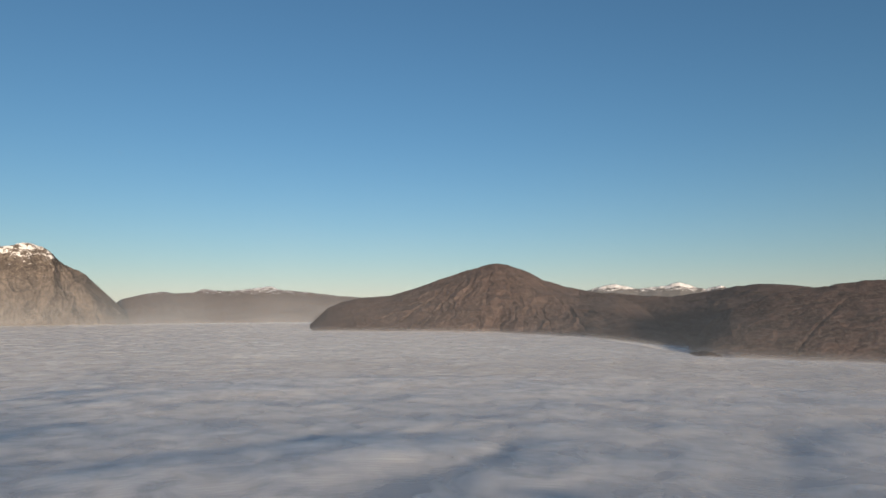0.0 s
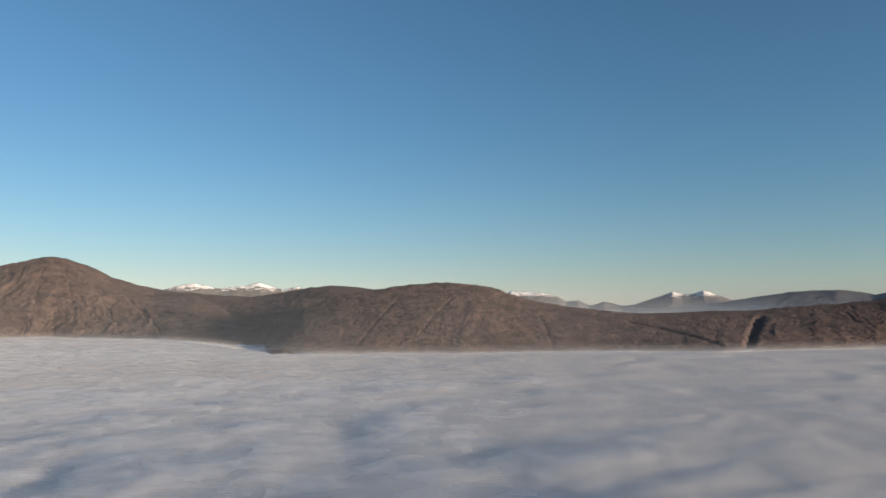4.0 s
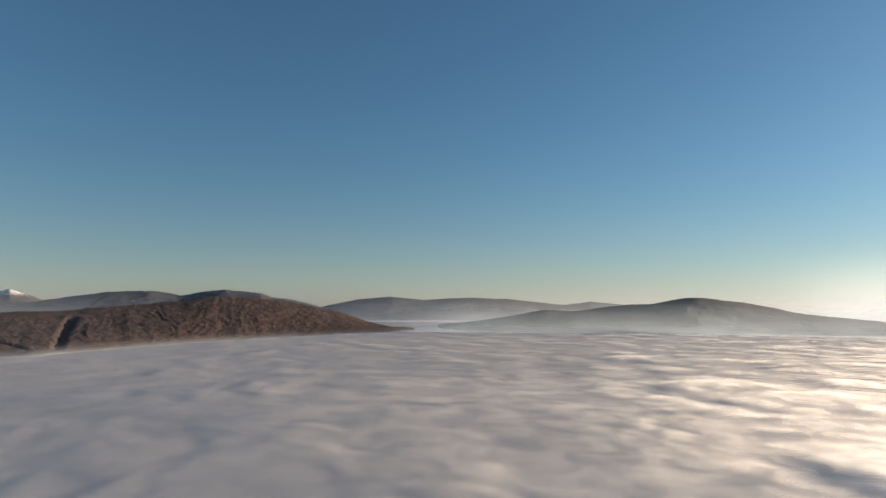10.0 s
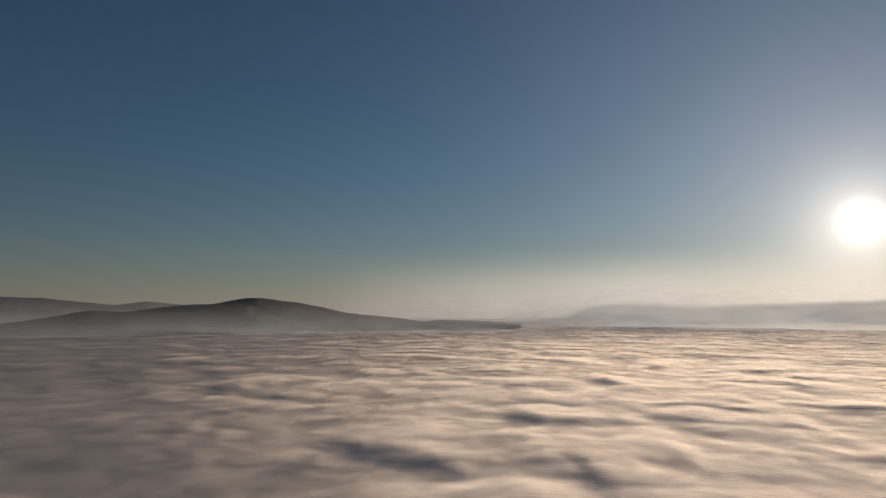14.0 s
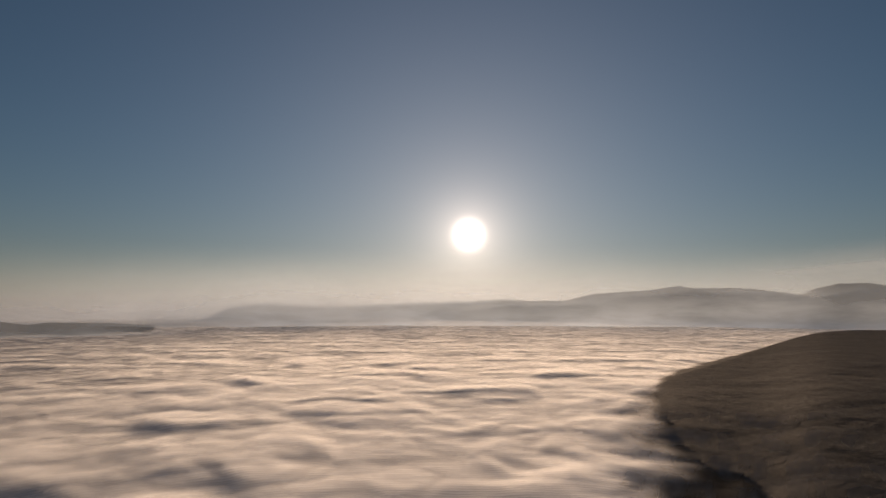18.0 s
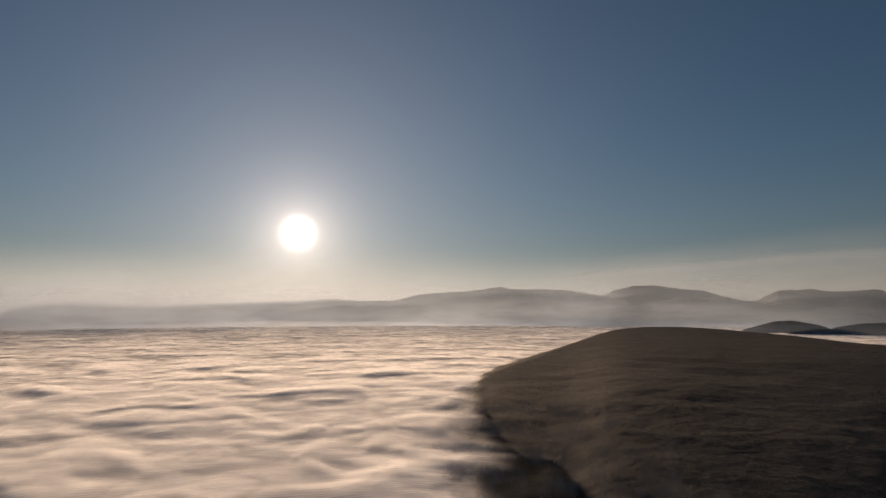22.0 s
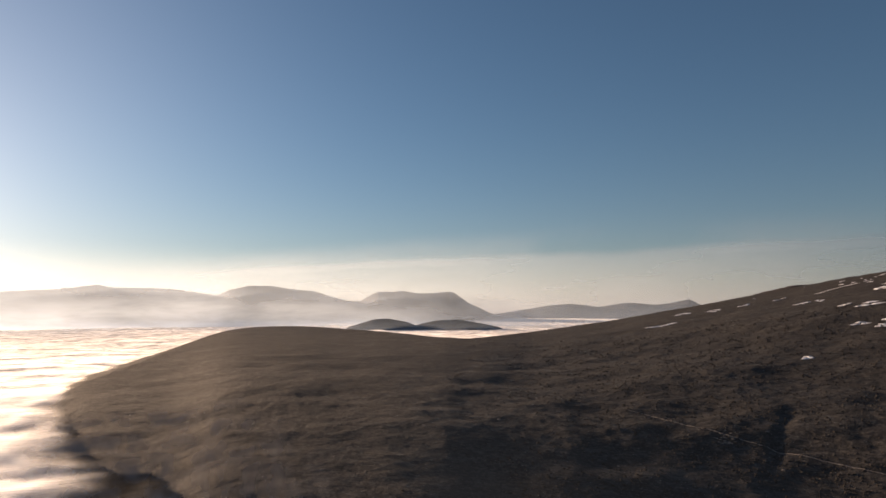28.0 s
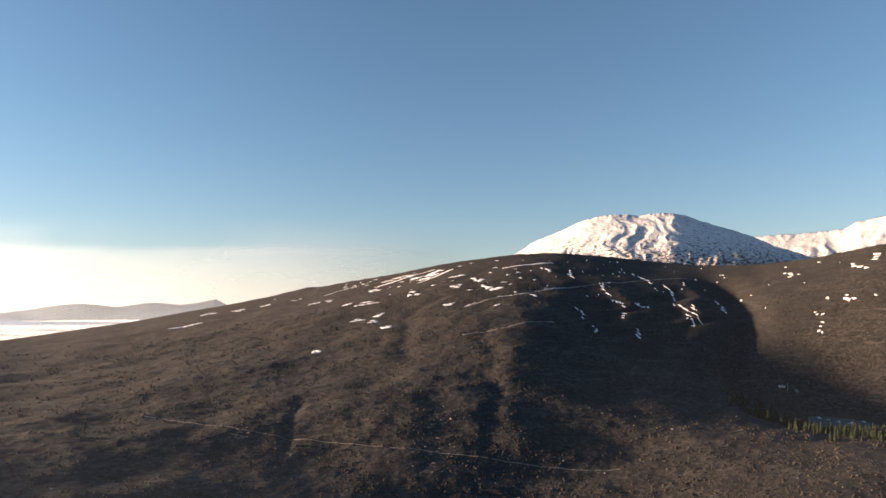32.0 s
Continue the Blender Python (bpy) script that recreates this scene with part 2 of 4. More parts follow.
def mountain(name, label, profile, crest, foot, mat, seed, shape=0.85, spurs=0.14, spur_size=240, crag=0.02, back=400,
             step=0.1, rows=56, width=0.25, category="mountain", base=-8.0, rugged=0.0, gullies=()):
    """A massif: its crest runs along az at the distance crest, its near foot dips under the cloud at the distance foot."""
    a0, a1 = profile[0][0], profile[-1][0]
    az = np.arange(a0 - 0.7, a1 + 0.7, step)
    ends = smooth(az, a0 - 0.7, a0) * (1 - smooth(az, a1, a1 + 0.7))
    C = np.interp(az, *np.array(crest, float).T) if isinstance(crest, list) else np.full(az.shape, float(crest))
    F = np.interp(az, *np.array(foot, float).T) if isinstance(foot, list) else np.full(az.shape, float(foot))
    top = EYE_Z + C * np.tan(np.radians(softened(az, profile, width)))
    top = base + (top - base) * ends
    jag = (top - base) * crag * rough(az, az * 0 + 3.7, 1.1, 5, seed, 0.62)
    s = np.concatenate([np.linspace(-0.08, 1, rows), 1 + np.linspace(0, 1, 14)[1:]])[:, None]
    A = np.broadcast_to(az, (len(s), len(az)))
    R = np.where(s <= 1, F + (C - F) * s, C + back * (s - 1))
    x, y = plan(A, R)
    along, out = np.radians(A) * C, R - F
    bend = 0.5 * spur_size * rough(along, out, spur_size * 1.6, 3, seed + 40)
    spur = 0
    for k, amp in enumerate((1.0, 0.5, 0.27, 0.15, 0.08)):
        size = spur_size / 2 ** k
        spur = spur + amp * (0.35 - np.abs(lattice((along + bend) / size, (out + bend) / size / 3.2, seed + 9 + k)))
    lump = rough(x, y, 260, 6, seed + 20, 0.55)
    up = np.clip(s, 0, 1) ** shape
    window = np.clip(1 - np.clip(s, 0, 1), 0, 1) ** 0.6 * np.clip(s + 0.15, 0, 1) ** 0.5
    tall = np.maximum(top - base, 12)
    z = base + (top - base) * np.where(s <= 1, up, np.clip(1 - (s - 1), 0, 1) ** 1.3)
    z = z + jag * np.exp(-((s - 1) / 0.05) ** 2)
    z = z + tall * window * (spurs * (spur - 0.2) + 0.05 * lump)
    z = z + rugged * np.clip(4 * window, 0, 1) * (rough(x, y, 22, 3, seed + 60, 0.7) - 0.9 * np.exp(-(rough(x, y, 170, 2, seed + 70) / 0.025) ** 2))
    for g0, g1, s0, s1, wide, deep in gullies:  # bearing at the lower and the upper end, where it starts and ends, width, depth
        f = np.clip((s - s0) / (s1 - s0), 0, 1)
        line = g0 + (g1 - g0) * f + 0.3 * rough(R, R * 0 + g0, 60, 2, seed + 80)
        z = z - deep * np.exp(-((A - line) / wide) ** 2) * smooth(s, s0 - 0.08, s0 + 0.05) * (1 - smooth(s, s1 - 0.15, s1))
    z = np.where(s < 0, base + s * 60, z)
    # nothing in front of the crest stands higher against the sky than the crest itself
    limit = EYE_Z + R * np.tan(np.arctan2(top + jag - EYE_Z, C) - np.radians(0.02))
    z = np.where(s < 1, np.minimum(z, limit - (1 - np.clip(s, 0, 1)) * 2), z)
    ob = sheet(name, x, y, z, mat)
    return tagged(ob, label, category)


mountain("mountain", "steep grey rocky mountain with snow streaks on its summit",
         [(-44, -1), (-40, 2.5), (-37, 3.9), (-34.9, 4.34), (-34.2, 4.42), (-32.8, 4.58), (-31.6, 3.94), (-30.7, 3.06), (-29.3, 2.31), (-28.1, 1.13),
          (-26.6, -0.3), (-25.4, -1.57), (-25, -1.9)], 3900, 3540, ROCK, 11, 0.9, 0.38, 130, 0.03, width=0.2, rows=110, step=0.06)
mountain("mountain", "long hazy brown ridge with snow specks on its crest",
         [(-30, -0.6), (-27.2, -0.07), (-26.7, 0.38), (-25.2, 0.75), (-23.8, 1.04), (-22.7, 0.86), (-21.2, 1.01), (-20.5, 1.3), (-18.7, 1.07),
          (-16.9, 1.28), (-15.1, 1.53), (-14.3, 1.24), (-12.2, 1.06), (-9.7, 0.77), (-7.2, 0.57), (-5.2, 0.32), (-2, -0.3)], 4750, 3600, MOOR_PINK, 12)
mountain("mountain", "far white snow mountains behind brown hills",
         [(10, 0.2), (12.3, 0.91), (13, 1.25), (13.7, 1.49), (15.1, 1.68), (16.1, 1.48), (17, 1.27), (19.1, 1.55), (20.3, 1.82), (21.5, 1.43), (22.4, 1.23),
          (23.5, 1.5), (24.5, 1.08), (27, 0.6)], 4850, 4300, FAR_SNOW, 13, step=0.06, width=0.15, crag=0.05, back=80)
mountain("hill", "low brown moorland ridge behind a rounded hill",
         [(9, 0.2), (10.8, 0.66), (14.4, 1), (17, 0.74), (19.7, 0.64), (22.4, 1), (24.5, 1.44), (26.4, 1.65), (28.6, 1.53), (30.1, 1.28), (32.3, 0.57), (36, -0.5)],
         2850, [(9, 2300), (17, 2000), (23, 1500), (36, 1600)], MOOR_MID, 14, category="hill", shape=1.1, rows=110, rugged=2.2)
mountain("hill", "cone-shaped brown hill with scree gullies above the cloud",
         [(-12.1, -2.23), (-10.2, -0.33), (-8.7, 0.27), (-7.2, 0.57), (-4.7, 0.72), (-2.2, 1.53), (0.8, 2.55), (3.3, 3.35), (4.7, 3.6), (5.7, 3.49), (7.4, 2.93),
          (9.1, 2.07), (10.8, 1.51), (12.7, 1.15), (15.1, 0.75), (17.4, -0.32), (19.6, -1.8), (22, -3.0), (25.5, -4.2)],
         [(-13, 3100), (12, 3100), (20, 2300), (26, 1550)], [(-13, 2450), (5, 2300), (12, 2050), (20, 1600), (26, 1300)], SCREE, 15, spurs=0.2, spur_size=170, category="hill", rows=170, shape=0.9, step=0.06, rugged=1.0,
         gullies=[(-7, 0, 0.1, 0.85, 0.12, 3.2), (-4.5, 1.5, 0.1, 0.9, 0.12, 3.2), (-2, 2.6, 0.05, 0.92, 0.12, 3.2), (0.5, 3.4, 0.1, 0.9, 0.12, 3.2), (3.5, 4.4, 0.1, 0.9, 0.12, 3.2), (6.5, 5.6, 0.1, 0.9, 0.12, 3.2), (9.5, 7, 0.1, 0.85, 0.12, 3.2), (12.5, 9, 0.1, 0.8, 0.12, 3.2)])
mountain("hill", "long rounded heather hill, reddish brown, cut by a gully",
         [(18, -4.2), (20.7, -3.61), (21.4, -2.93), (22.3, -1.71), (24.1, -0.33), (27.1, 0.78), (29.9, 1.25), (33.3, 1.75), (35.7, 1.93), (38.7, 1.81), (40.6, 1.54),
          (42.1, 0.95), (44, 0.37), (47, -0.18), (50, -0.53), (53, -0.78), (56, -0.73), (59, -0.53), (61.7, -0.53), (64, -0.28), (67.9, 0.02), (70.8, 0.36),
          (72.9, 0.65), (75.4, 0.59), (78, 0.35), (80.9, -0.12), (83.7, -0.78), (85.9, -1.53), (87.7, -1.93), (89.7, -2.17), (92, -2.4)],
         [(18, 1650), (35, 1760), (53, 1850), (73, 2350), (92, 2650)], [(15, 1350), (38, 1320), (60, 1500), (75, 1950), (92, 2400)], MOOR_MID, 16,
         spurs=0.10, spur_size=220, category="hill", rows=170, step=0.07, rugged=0.9,
         gullies=[(61.6, 62.6, 0.0, 0.8, 0.32, 16), (59.6, 51.5, 0.12, 0.8, 0.3, 6), (46, 44.5, 0.1, 0.7, 0.15, 1.2), (34.5, 37.5, 0.2, 0.8, 0.15, 1.2), (29, 32.5, 0.1, 0.8, 0.15, 1.5), (70, 68, 0.2, 0.8, 0.15, 1.2)])
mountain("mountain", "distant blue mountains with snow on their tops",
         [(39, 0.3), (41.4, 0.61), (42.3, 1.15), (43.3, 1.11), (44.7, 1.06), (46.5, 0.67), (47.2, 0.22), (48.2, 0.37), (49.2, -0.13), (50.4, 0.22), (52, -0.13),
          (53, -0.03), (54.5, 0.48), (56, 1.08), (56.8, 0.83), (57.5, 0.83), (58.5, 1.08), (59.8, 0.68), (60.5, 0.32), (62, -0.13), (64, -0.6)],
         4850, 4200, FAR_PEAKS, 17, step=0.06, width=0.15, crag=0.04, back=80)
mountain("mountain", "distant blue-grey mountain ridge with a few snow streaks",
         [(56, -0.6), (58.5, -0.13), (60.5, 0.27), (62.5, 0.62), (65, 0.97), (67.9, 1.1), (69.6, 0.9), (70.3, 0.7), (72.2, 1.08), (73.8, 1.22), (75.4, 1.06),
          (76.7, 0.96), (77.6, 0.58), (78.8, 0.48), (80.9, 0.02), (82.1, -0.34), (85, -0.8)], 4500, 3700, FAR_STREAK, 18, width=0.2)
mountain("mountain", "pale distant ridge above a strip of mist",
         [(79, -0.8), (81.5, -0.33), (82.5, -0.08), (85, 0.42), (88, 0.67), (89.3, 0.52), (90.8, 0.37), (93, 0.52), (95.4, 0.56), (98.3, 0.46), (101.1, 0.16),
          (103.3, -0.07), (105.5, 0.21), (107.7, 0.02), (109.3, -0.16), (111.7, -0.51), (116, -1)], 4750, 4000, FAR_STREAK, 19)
# part of the haze over this hill is put into its blue-grey colour
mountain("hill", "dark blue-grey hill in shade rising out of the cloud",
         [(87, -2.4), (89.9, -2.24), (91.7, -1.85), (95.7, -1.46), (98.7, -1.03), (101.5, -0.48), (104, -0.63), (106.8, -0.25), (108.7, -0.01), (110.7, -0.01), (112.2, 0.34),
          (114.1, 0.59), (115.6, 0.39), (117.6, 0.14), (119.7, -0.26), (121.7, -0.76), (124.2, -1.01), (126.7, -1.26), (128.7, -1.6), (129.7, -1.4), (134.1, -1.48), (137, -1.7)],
         3200, 2350, FAR_HAZED, 20, category="hill", spurs=0.22, width=0.8)
mountain("hill", "low misty island hill in the cloud sea",
         [(144, -1.5), (145.7, -1.22), (147.9, -0.95), (150.6, -0.72), (152.6, -0.92), (154.1, -1.17), (159, -1.29), (162, -1.5)], 4000, 3500, FAR_HAZED, 21, category="hill", back=200)
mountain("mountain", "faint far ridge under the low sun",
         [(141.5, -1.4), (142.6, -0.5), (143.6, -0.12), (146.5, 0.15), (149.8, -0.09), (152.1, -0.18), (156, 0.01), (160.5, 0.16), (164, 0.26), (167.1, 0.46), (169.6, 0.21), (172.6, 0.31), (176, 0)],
         4850, 4400, FAR_HAZED, 22, back=80)
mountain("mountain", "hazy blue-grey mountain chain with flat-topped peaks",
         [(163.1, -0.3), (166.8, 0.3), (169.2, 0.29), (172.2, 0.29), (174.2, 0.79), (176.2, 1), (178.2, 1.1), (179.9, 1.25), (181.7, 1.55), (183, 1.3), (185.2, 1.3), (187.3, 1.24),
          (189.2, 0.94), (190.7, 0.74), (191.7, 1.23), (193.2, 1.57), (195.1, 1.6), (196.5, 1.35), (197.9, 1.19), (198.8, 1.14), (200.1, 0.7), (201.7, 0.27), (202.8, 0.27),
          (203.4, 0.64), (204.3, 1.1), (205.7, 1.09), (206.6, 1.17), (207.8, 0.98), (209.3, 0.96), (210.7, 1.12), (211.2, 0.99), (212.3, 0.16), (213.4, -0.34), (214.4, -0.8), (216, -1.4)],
         4600, 3800, FAR_HAZED, 23, width=0.15, step=0.07)
for prof in ([(202, -1.95), (202.7, -1.73), (204, -1.34), (205.2, -1.28), (206.9, -1.58), (207.5, -1.79), (208, -1.95)],
             [(207.6, -1.95), (208.1, -1.74), (209.6, -1.45), (211.5, -1.38), (213.3, -1.65), (214.4, -1.88), (215, -2.0)]):
    tagged(mountain("hill", "small dark wooded hill standing in the cloud", prof, 2600, 2480, FAR_HAZED, 24, category="hill", back=15), group="hills in the cloud")
mountain("mountain", "very faint far mountains in the haze",
         [(211, -1.4), (214, -1.06), (215, -0.86), (217.5, -0.46), (219.9, -0.06), (221.4, 0.04), (223.8, -0.25), (226.2, 0.14), (228.5, -0.06), (230.1, 0.18), (231.2, 0.42),
          (232, -0.05), (234.6, -0.51), (238, -0.8)], 4850, 4500, FAR_HAZED, 25, back=80)
mountain("hill", "grey hill top behind the heather slope",
         [(233, -0.2), (235.2, 0.39), (236.1, 0.78), (238.5, 1.43), (239.5, 1.49), (242.4, 1.65), (246, 1)], 2700, 2300, MOOR_MID, 26, category="hill", base=0, back=200)
mountain("mountain", "broad snow-covered mountain with dark rock showing through",
         [(253, 3), (256.1, 3.93), (257.3, 4.52), (259.1, 5.66), (261.6, 6.61), (263.6, 7.46), (265.5, 7.74), (267.9, 7.6), (269.5, 7.68), (270.9, 7.71), (272.4, 7.06),
          (274.5, 6.3), (276.6, 5.47), (278.6, 4.48), (280.9, 3.59), (282.4, 3.14), (286, 2)], 3200, 2050, SNOWY, 27, base=60, rows=140, spurs=0.14, spur_size=300, step=0.06, width=0.6, rugged=1.2)
mountain("mountain", "snow-covered mountain shoulder in full sun",
         [(271, 4.4), (275.4, 5.2), (276.6, 5.38), (277.8, 5.5), (279.4, 5.47), (281.4, 5.54), (282.9, 5.71), (284, 6.19), (285.7, 6.53), (292, 7.5), (298, 6)], 4200, 3000, SNOWY, 28, base=60)

# ---- the near hill ----
# az, crest angle, crest distance, height at 250 m
NEAR = [(160, -12.7, 620, -50), (168, -10.7, 640, -40), (172, -9.63, 660, -34), (175, -8.78, 680, -30), (177, -7.9, 720, -27), (179, -6.9, 790, -23), (181, -5.95, 880, -18), (184.7, -4.75, 1080, -14), (189.2, -3.0, 1560, -11), (191.2, -2.05, 2420, -10),
        (194.7, -1.89, 2500, -9), (198.3, -1.87, 2450, -9), (200.9, -2.14, 2200, -10), (204.9, -2.4, 1900, -11), (208.9, -2.86, 1600, -14), (212.4, -3.06, 1500, -18),
        (217.9, -2.44, 1750, -24), (224.7, -1.42, 1900, -31), (232, -0.05, 1900, -42), (236.6, 0.88, 1900, -44), (241.5, 1.85, 1850, -46), (246.4, 2.72, 1800, -48),
        (251.5, 3.74, 1750, -50), (257, 4.43, 1750, -54), (260.6, 4.54, 1800, -55), (264.5, 4.23, 1850, -52), (268.7, 3.66, 1900, -46), (273.1, 3.18, 1900, -40),
        (276.9, 3.18, 1850, -35), (280.5, 3.51, 1750, -32), (285.6, 4.49, 1650, -30), (291, 4, 1600, -32), (298, -2, 1500, -60), (308, -5, 1400, -80), (330, -7, 1300, -90)]
GRID = np.arange(140, 345, 0.25)
NEAR_EL, NEAR_D, NEAR_Z = (np.interp(GRID, np.array(NEAR, float)[:, 0], col) for col in np.array(NEAR, float).T[1:])


def blurred(values, spread):
    bell = np.exp(-0.5 * (np.arange(-40, 41) * 0.25 / spread) ** 2)
    return np.convolve(np.pad(values, 40, "edge"), bell / bell.sum(), "valid")


SPUR = smooth(GRID, 200, 212)  # the low spur runs smoother than the upper hill
NEAR_EL = blurred(NEAR_EL, 1.6) * (1 - SPUR) + blurred(NEAR_EL, 0.5) * SPUR
NEAR_D = blurred(NEAR_D, 3.5) * (1 - SPUR) + blurred(NEAR_D, 1.2) * SPUR
NEAR_Z = blurred(NEAR_Z, 3.0)


def near_hill(az, r):
    """Height of the near hill at a bearing and distance."""
    el, D, zb = (np.interp(az, GRID, col) for col in (NEAR_EL, NEAR_D, NEAR_Z))
    zc = EYE_Z + D * np.tan(np.radians(el))
    s = np.clip((r - 250) / (D - 250), -0.2, 1)
    lift = np.sign(s) * np.abs(s) ** np.interp(az, [185, 196, 212, 240, 285], [0.4, 0.5, 0.95, 1.15, 1.5])
    z = zb + (zc - zb) * lift - np.maximum(r - D, 0) * np.interp(az, [180, 195, 230], [0.035, 0.06, 0.12])
    x, y = plan(az, r)
    calm = np.clip(1 - s, 0, 1) ** 0.7 * np.clip(r / 600, 0.25, 1) + 0.05
    steep = smooth(az, 200, 240)
    z = z + calm * (3 + 13 * steep) * rough(x, y, 330, 3, 51) + (0.25 + calm) * (1.2 + 2.0 * steep) * rough(x, y, 75, 5, 61, 0.55)
    # the side valley, its stream, and two lesser gullies
    cut = smooth(az, 257, 282) * np.exp(-((r - 900) / np.where(r < 900, 225, 270)) ** 2)
    z = z - (42 + 44 * smooth(az, 268, 284)) * cut
    stream = az - (274.6 + 1.2 * np.sin(r / 160) + np.clip((1000 - r) / 90, 0, 6))
    z = z - 26 * np.exp(-(stream / 1.5) ** 2) * smooth(r, 850, 1050) * (1 - smooth(r, 1500, 1800))
    for a0, deep, wide, r0, r1 in ((236.2, 3.2, 0.5, 480, 760), (247.5, 2.4, 0.7, 800, 1500), (262, 12, 2.2, 700, 1500), (265.5, 5, 0.6, 950, 1550), (268.5, 13, 1.3, 900, 1600), (271.5, 6, 0.6, 1000, 1650), (254, 2.2, 0.9, 500, 1100)):
        line = az - (a0 + 0.5 * np.sin(r / 70 + a0) + 2.2 * rough(r, r * 0 + a0, 160, 2, 65) + (r - r0) * 0.0028)
        z = z - deep * np.exp(-(line / wide) ** 2) * smooth(r, r0, r0 + 150) * (1 - smooth(r, r1 - 250, r1))
    return z


az = np.arange(158, 319, 0.16)
rr = 120 * (3300 / 120) ** np.linspace(0, 1, 460)
A, R = np.meshgrid(az, rr)
X, Y = plan(A, R)
hill = sheet("heather_hillside", X, Y, near_hill(A, R), MOOR_NEAR)
tagged(hill, "dark brown heather hillside with tussocks, gullies and snow patches", "hillside", kind="structure")

# ---- the cloud sea ----
def domes(x, y, size, seed, round_off=0.012):
    """Rounded billows with narrow creases between them, about -0.2 to 0.5."""
    return np.sqrt(lattice(x / size, y / size, seed) ** 2 + round_off) - 0.25


def cloud_height(x, y, share=1.0):
    """The cloud top: its broad level, and a share of the billows on it."""
    az, r = polar(x, y)
    u, v = x * math.cos(radians(20)) + y * math.sin(radians(20)), -x * math.sin(radians(20)) + y * math.cos(radians(20))
    wu, wv = u + 70 * rough(x, y, 210, 3, 71), v + 70 * rough(x, y, 210, 3, 75)
    wu, wv = wu + 16 * rough(x, y, 45, 2, 73), wv + 16 * rough(x, y, 45, 2, 77)
    south = smooth(-y, -900, 300)  # the sunny side boils up, the far side lies calmer
    level = -3.5 + 3 * rough(x, y, 620, 2, 78) + 3.5 * domes(wu, wv * 1.6, 290, 79, 0.03)
    level = level * np.interp(r, [0, 1500, 4950], [1.0, 0.8, 0.45])
    level = level - 6 * smooth(az, 178, 187) * (1 - smooth(az, 205, 225)) * (1 - smooth(r, 1500, 2300)) * smooth(r, 380, 620)
    billow = (5.5 + 4.5 * south) * domes(wu, wv * 1.2, 145, 81, 0.035) + (2.0 + 2.0 * south) * domes(wu, wv * 1.1, 66, 85, 0.04)
    billow = billow + np.interp(r, [1200, 2600], [1, 0]) * ((0.3 + 0.5 * south) * domes(wu, wv, 31, 88, 0.03) + 0.1 * rough(wu, wv, 14, 2, 90))
    return level + share * billow * np.interp(r, [0, 1800, 4950], [1.0, 1.0, 0.7])


def cloud_cover(az, r, z):
    """How thick the cloud lies over the near hill, 0 to 1."""
    az = az % 360
    deep = np.where((az > 158) & (az < 319), z - near_hill(az, r), 60.0)
    deep = deep - 4 * smooth(az, 180, 184) * smooth(r, 420, 560) * (1 - smooth(r, 1000, 1300))
    deep = deep + 40 * smooth(r - np.interp(az, GRID, NEAR_D), -30, 15) * smooth(az, 176, 180)  # full behind the hill's crest
    deep = deep + 5 * rough(np.radians(az) * 700, 24 * r ** 0.45, 75, 3, 44)
    return (1 - np.exp(-(np.clip(deep, 0, None) / np.interp(r, [400, 800], [8, 6])) ** 1.7)) * (1 - smooth(az + 3 * smooth(r, 350, 650), 188, 204) * (az < 319) * (1 - smooth(r, 1400, 1700))) * (1 - 0.95 * smooth(az + 3 * rough(np.radians(az) * 500, r, 60, 3, 46), 176.5, 182.5) * (az < 319) * (1 - smooth(r, 500, 640)))


# the dense body under the tops
az = np.arange(-40, 262, 0.5)
rr = np.concatenate([[2, 35, 70, 92], 110 * (4950 / 110) ** np.linspace(0, 1, 330)])
A, R = np.meshgrid(az, rr)
X, Y = plan(A, R)
Z = cloud_height(X, Y, 0.4)
cover = cloud_cover(A, R, Z)
cloud = sheet("cloud_sea", X, Y, Z - 3.5, CLOUD, keep=cover > 0.01)
give_thickness(cloud, cover)
tagged(cloud, "soft rolling sea of valley cloud, cream and blue-grey", "cloud", kind="structure")

# the loose tops: sheet behind sheet of droplets, each thinning out upwards
az = np.arange(-40, 236, 0.3)
rr = np.concatenate([290 * (900 / 290) ** np.linspace(0, 1, 104)[:-1], 900 * (4930 / 900) ** np.linspace(0, 1, 86)])
A, R = np.meshgrid(az, rr)
X, Y = plan(A, R)
R = R + np.clip(R / 700, 0.5, 2.0) * 4 * rough(X, Y, 80, 2, 97)
X, Y = plan(A, R)
Z = cloud_height(X, Y)
cover = cloud_cover(A, R, Z)
depth, thick = np.array([0.0, 1.0, 2.8, 9.0]), np.array([0.0, 0.25, 0.85, 1.0])
each = np.arange(len(rr))[:, None] * 3.37
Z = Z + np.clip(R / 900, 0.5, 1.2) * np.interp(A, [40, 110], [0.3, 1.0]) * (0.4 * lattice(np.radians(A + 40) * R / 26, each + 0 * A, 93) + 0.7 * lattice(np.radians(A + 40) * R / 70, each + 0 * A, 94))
cover = cover * np.interp(A, [-40, 25, 50, 70, 85, 105, 122, 138, 152], [0.45, 0.38, 0.18, 0.10, 0.07, 0.10, 0.28, 0.68, 1.0])  # thickest southwards: opacity by bearing imitates sunlight scattered forward and back
verts = np.stack([np.broadcast_to(X[..., None], X.shape + (4,)), np.broadcast_to(Y[..., None], X.shape + (4,)), Z[..., None] - depth], -1)
i = np.arange(X.size * 4).reshape(X.shape + (4,))


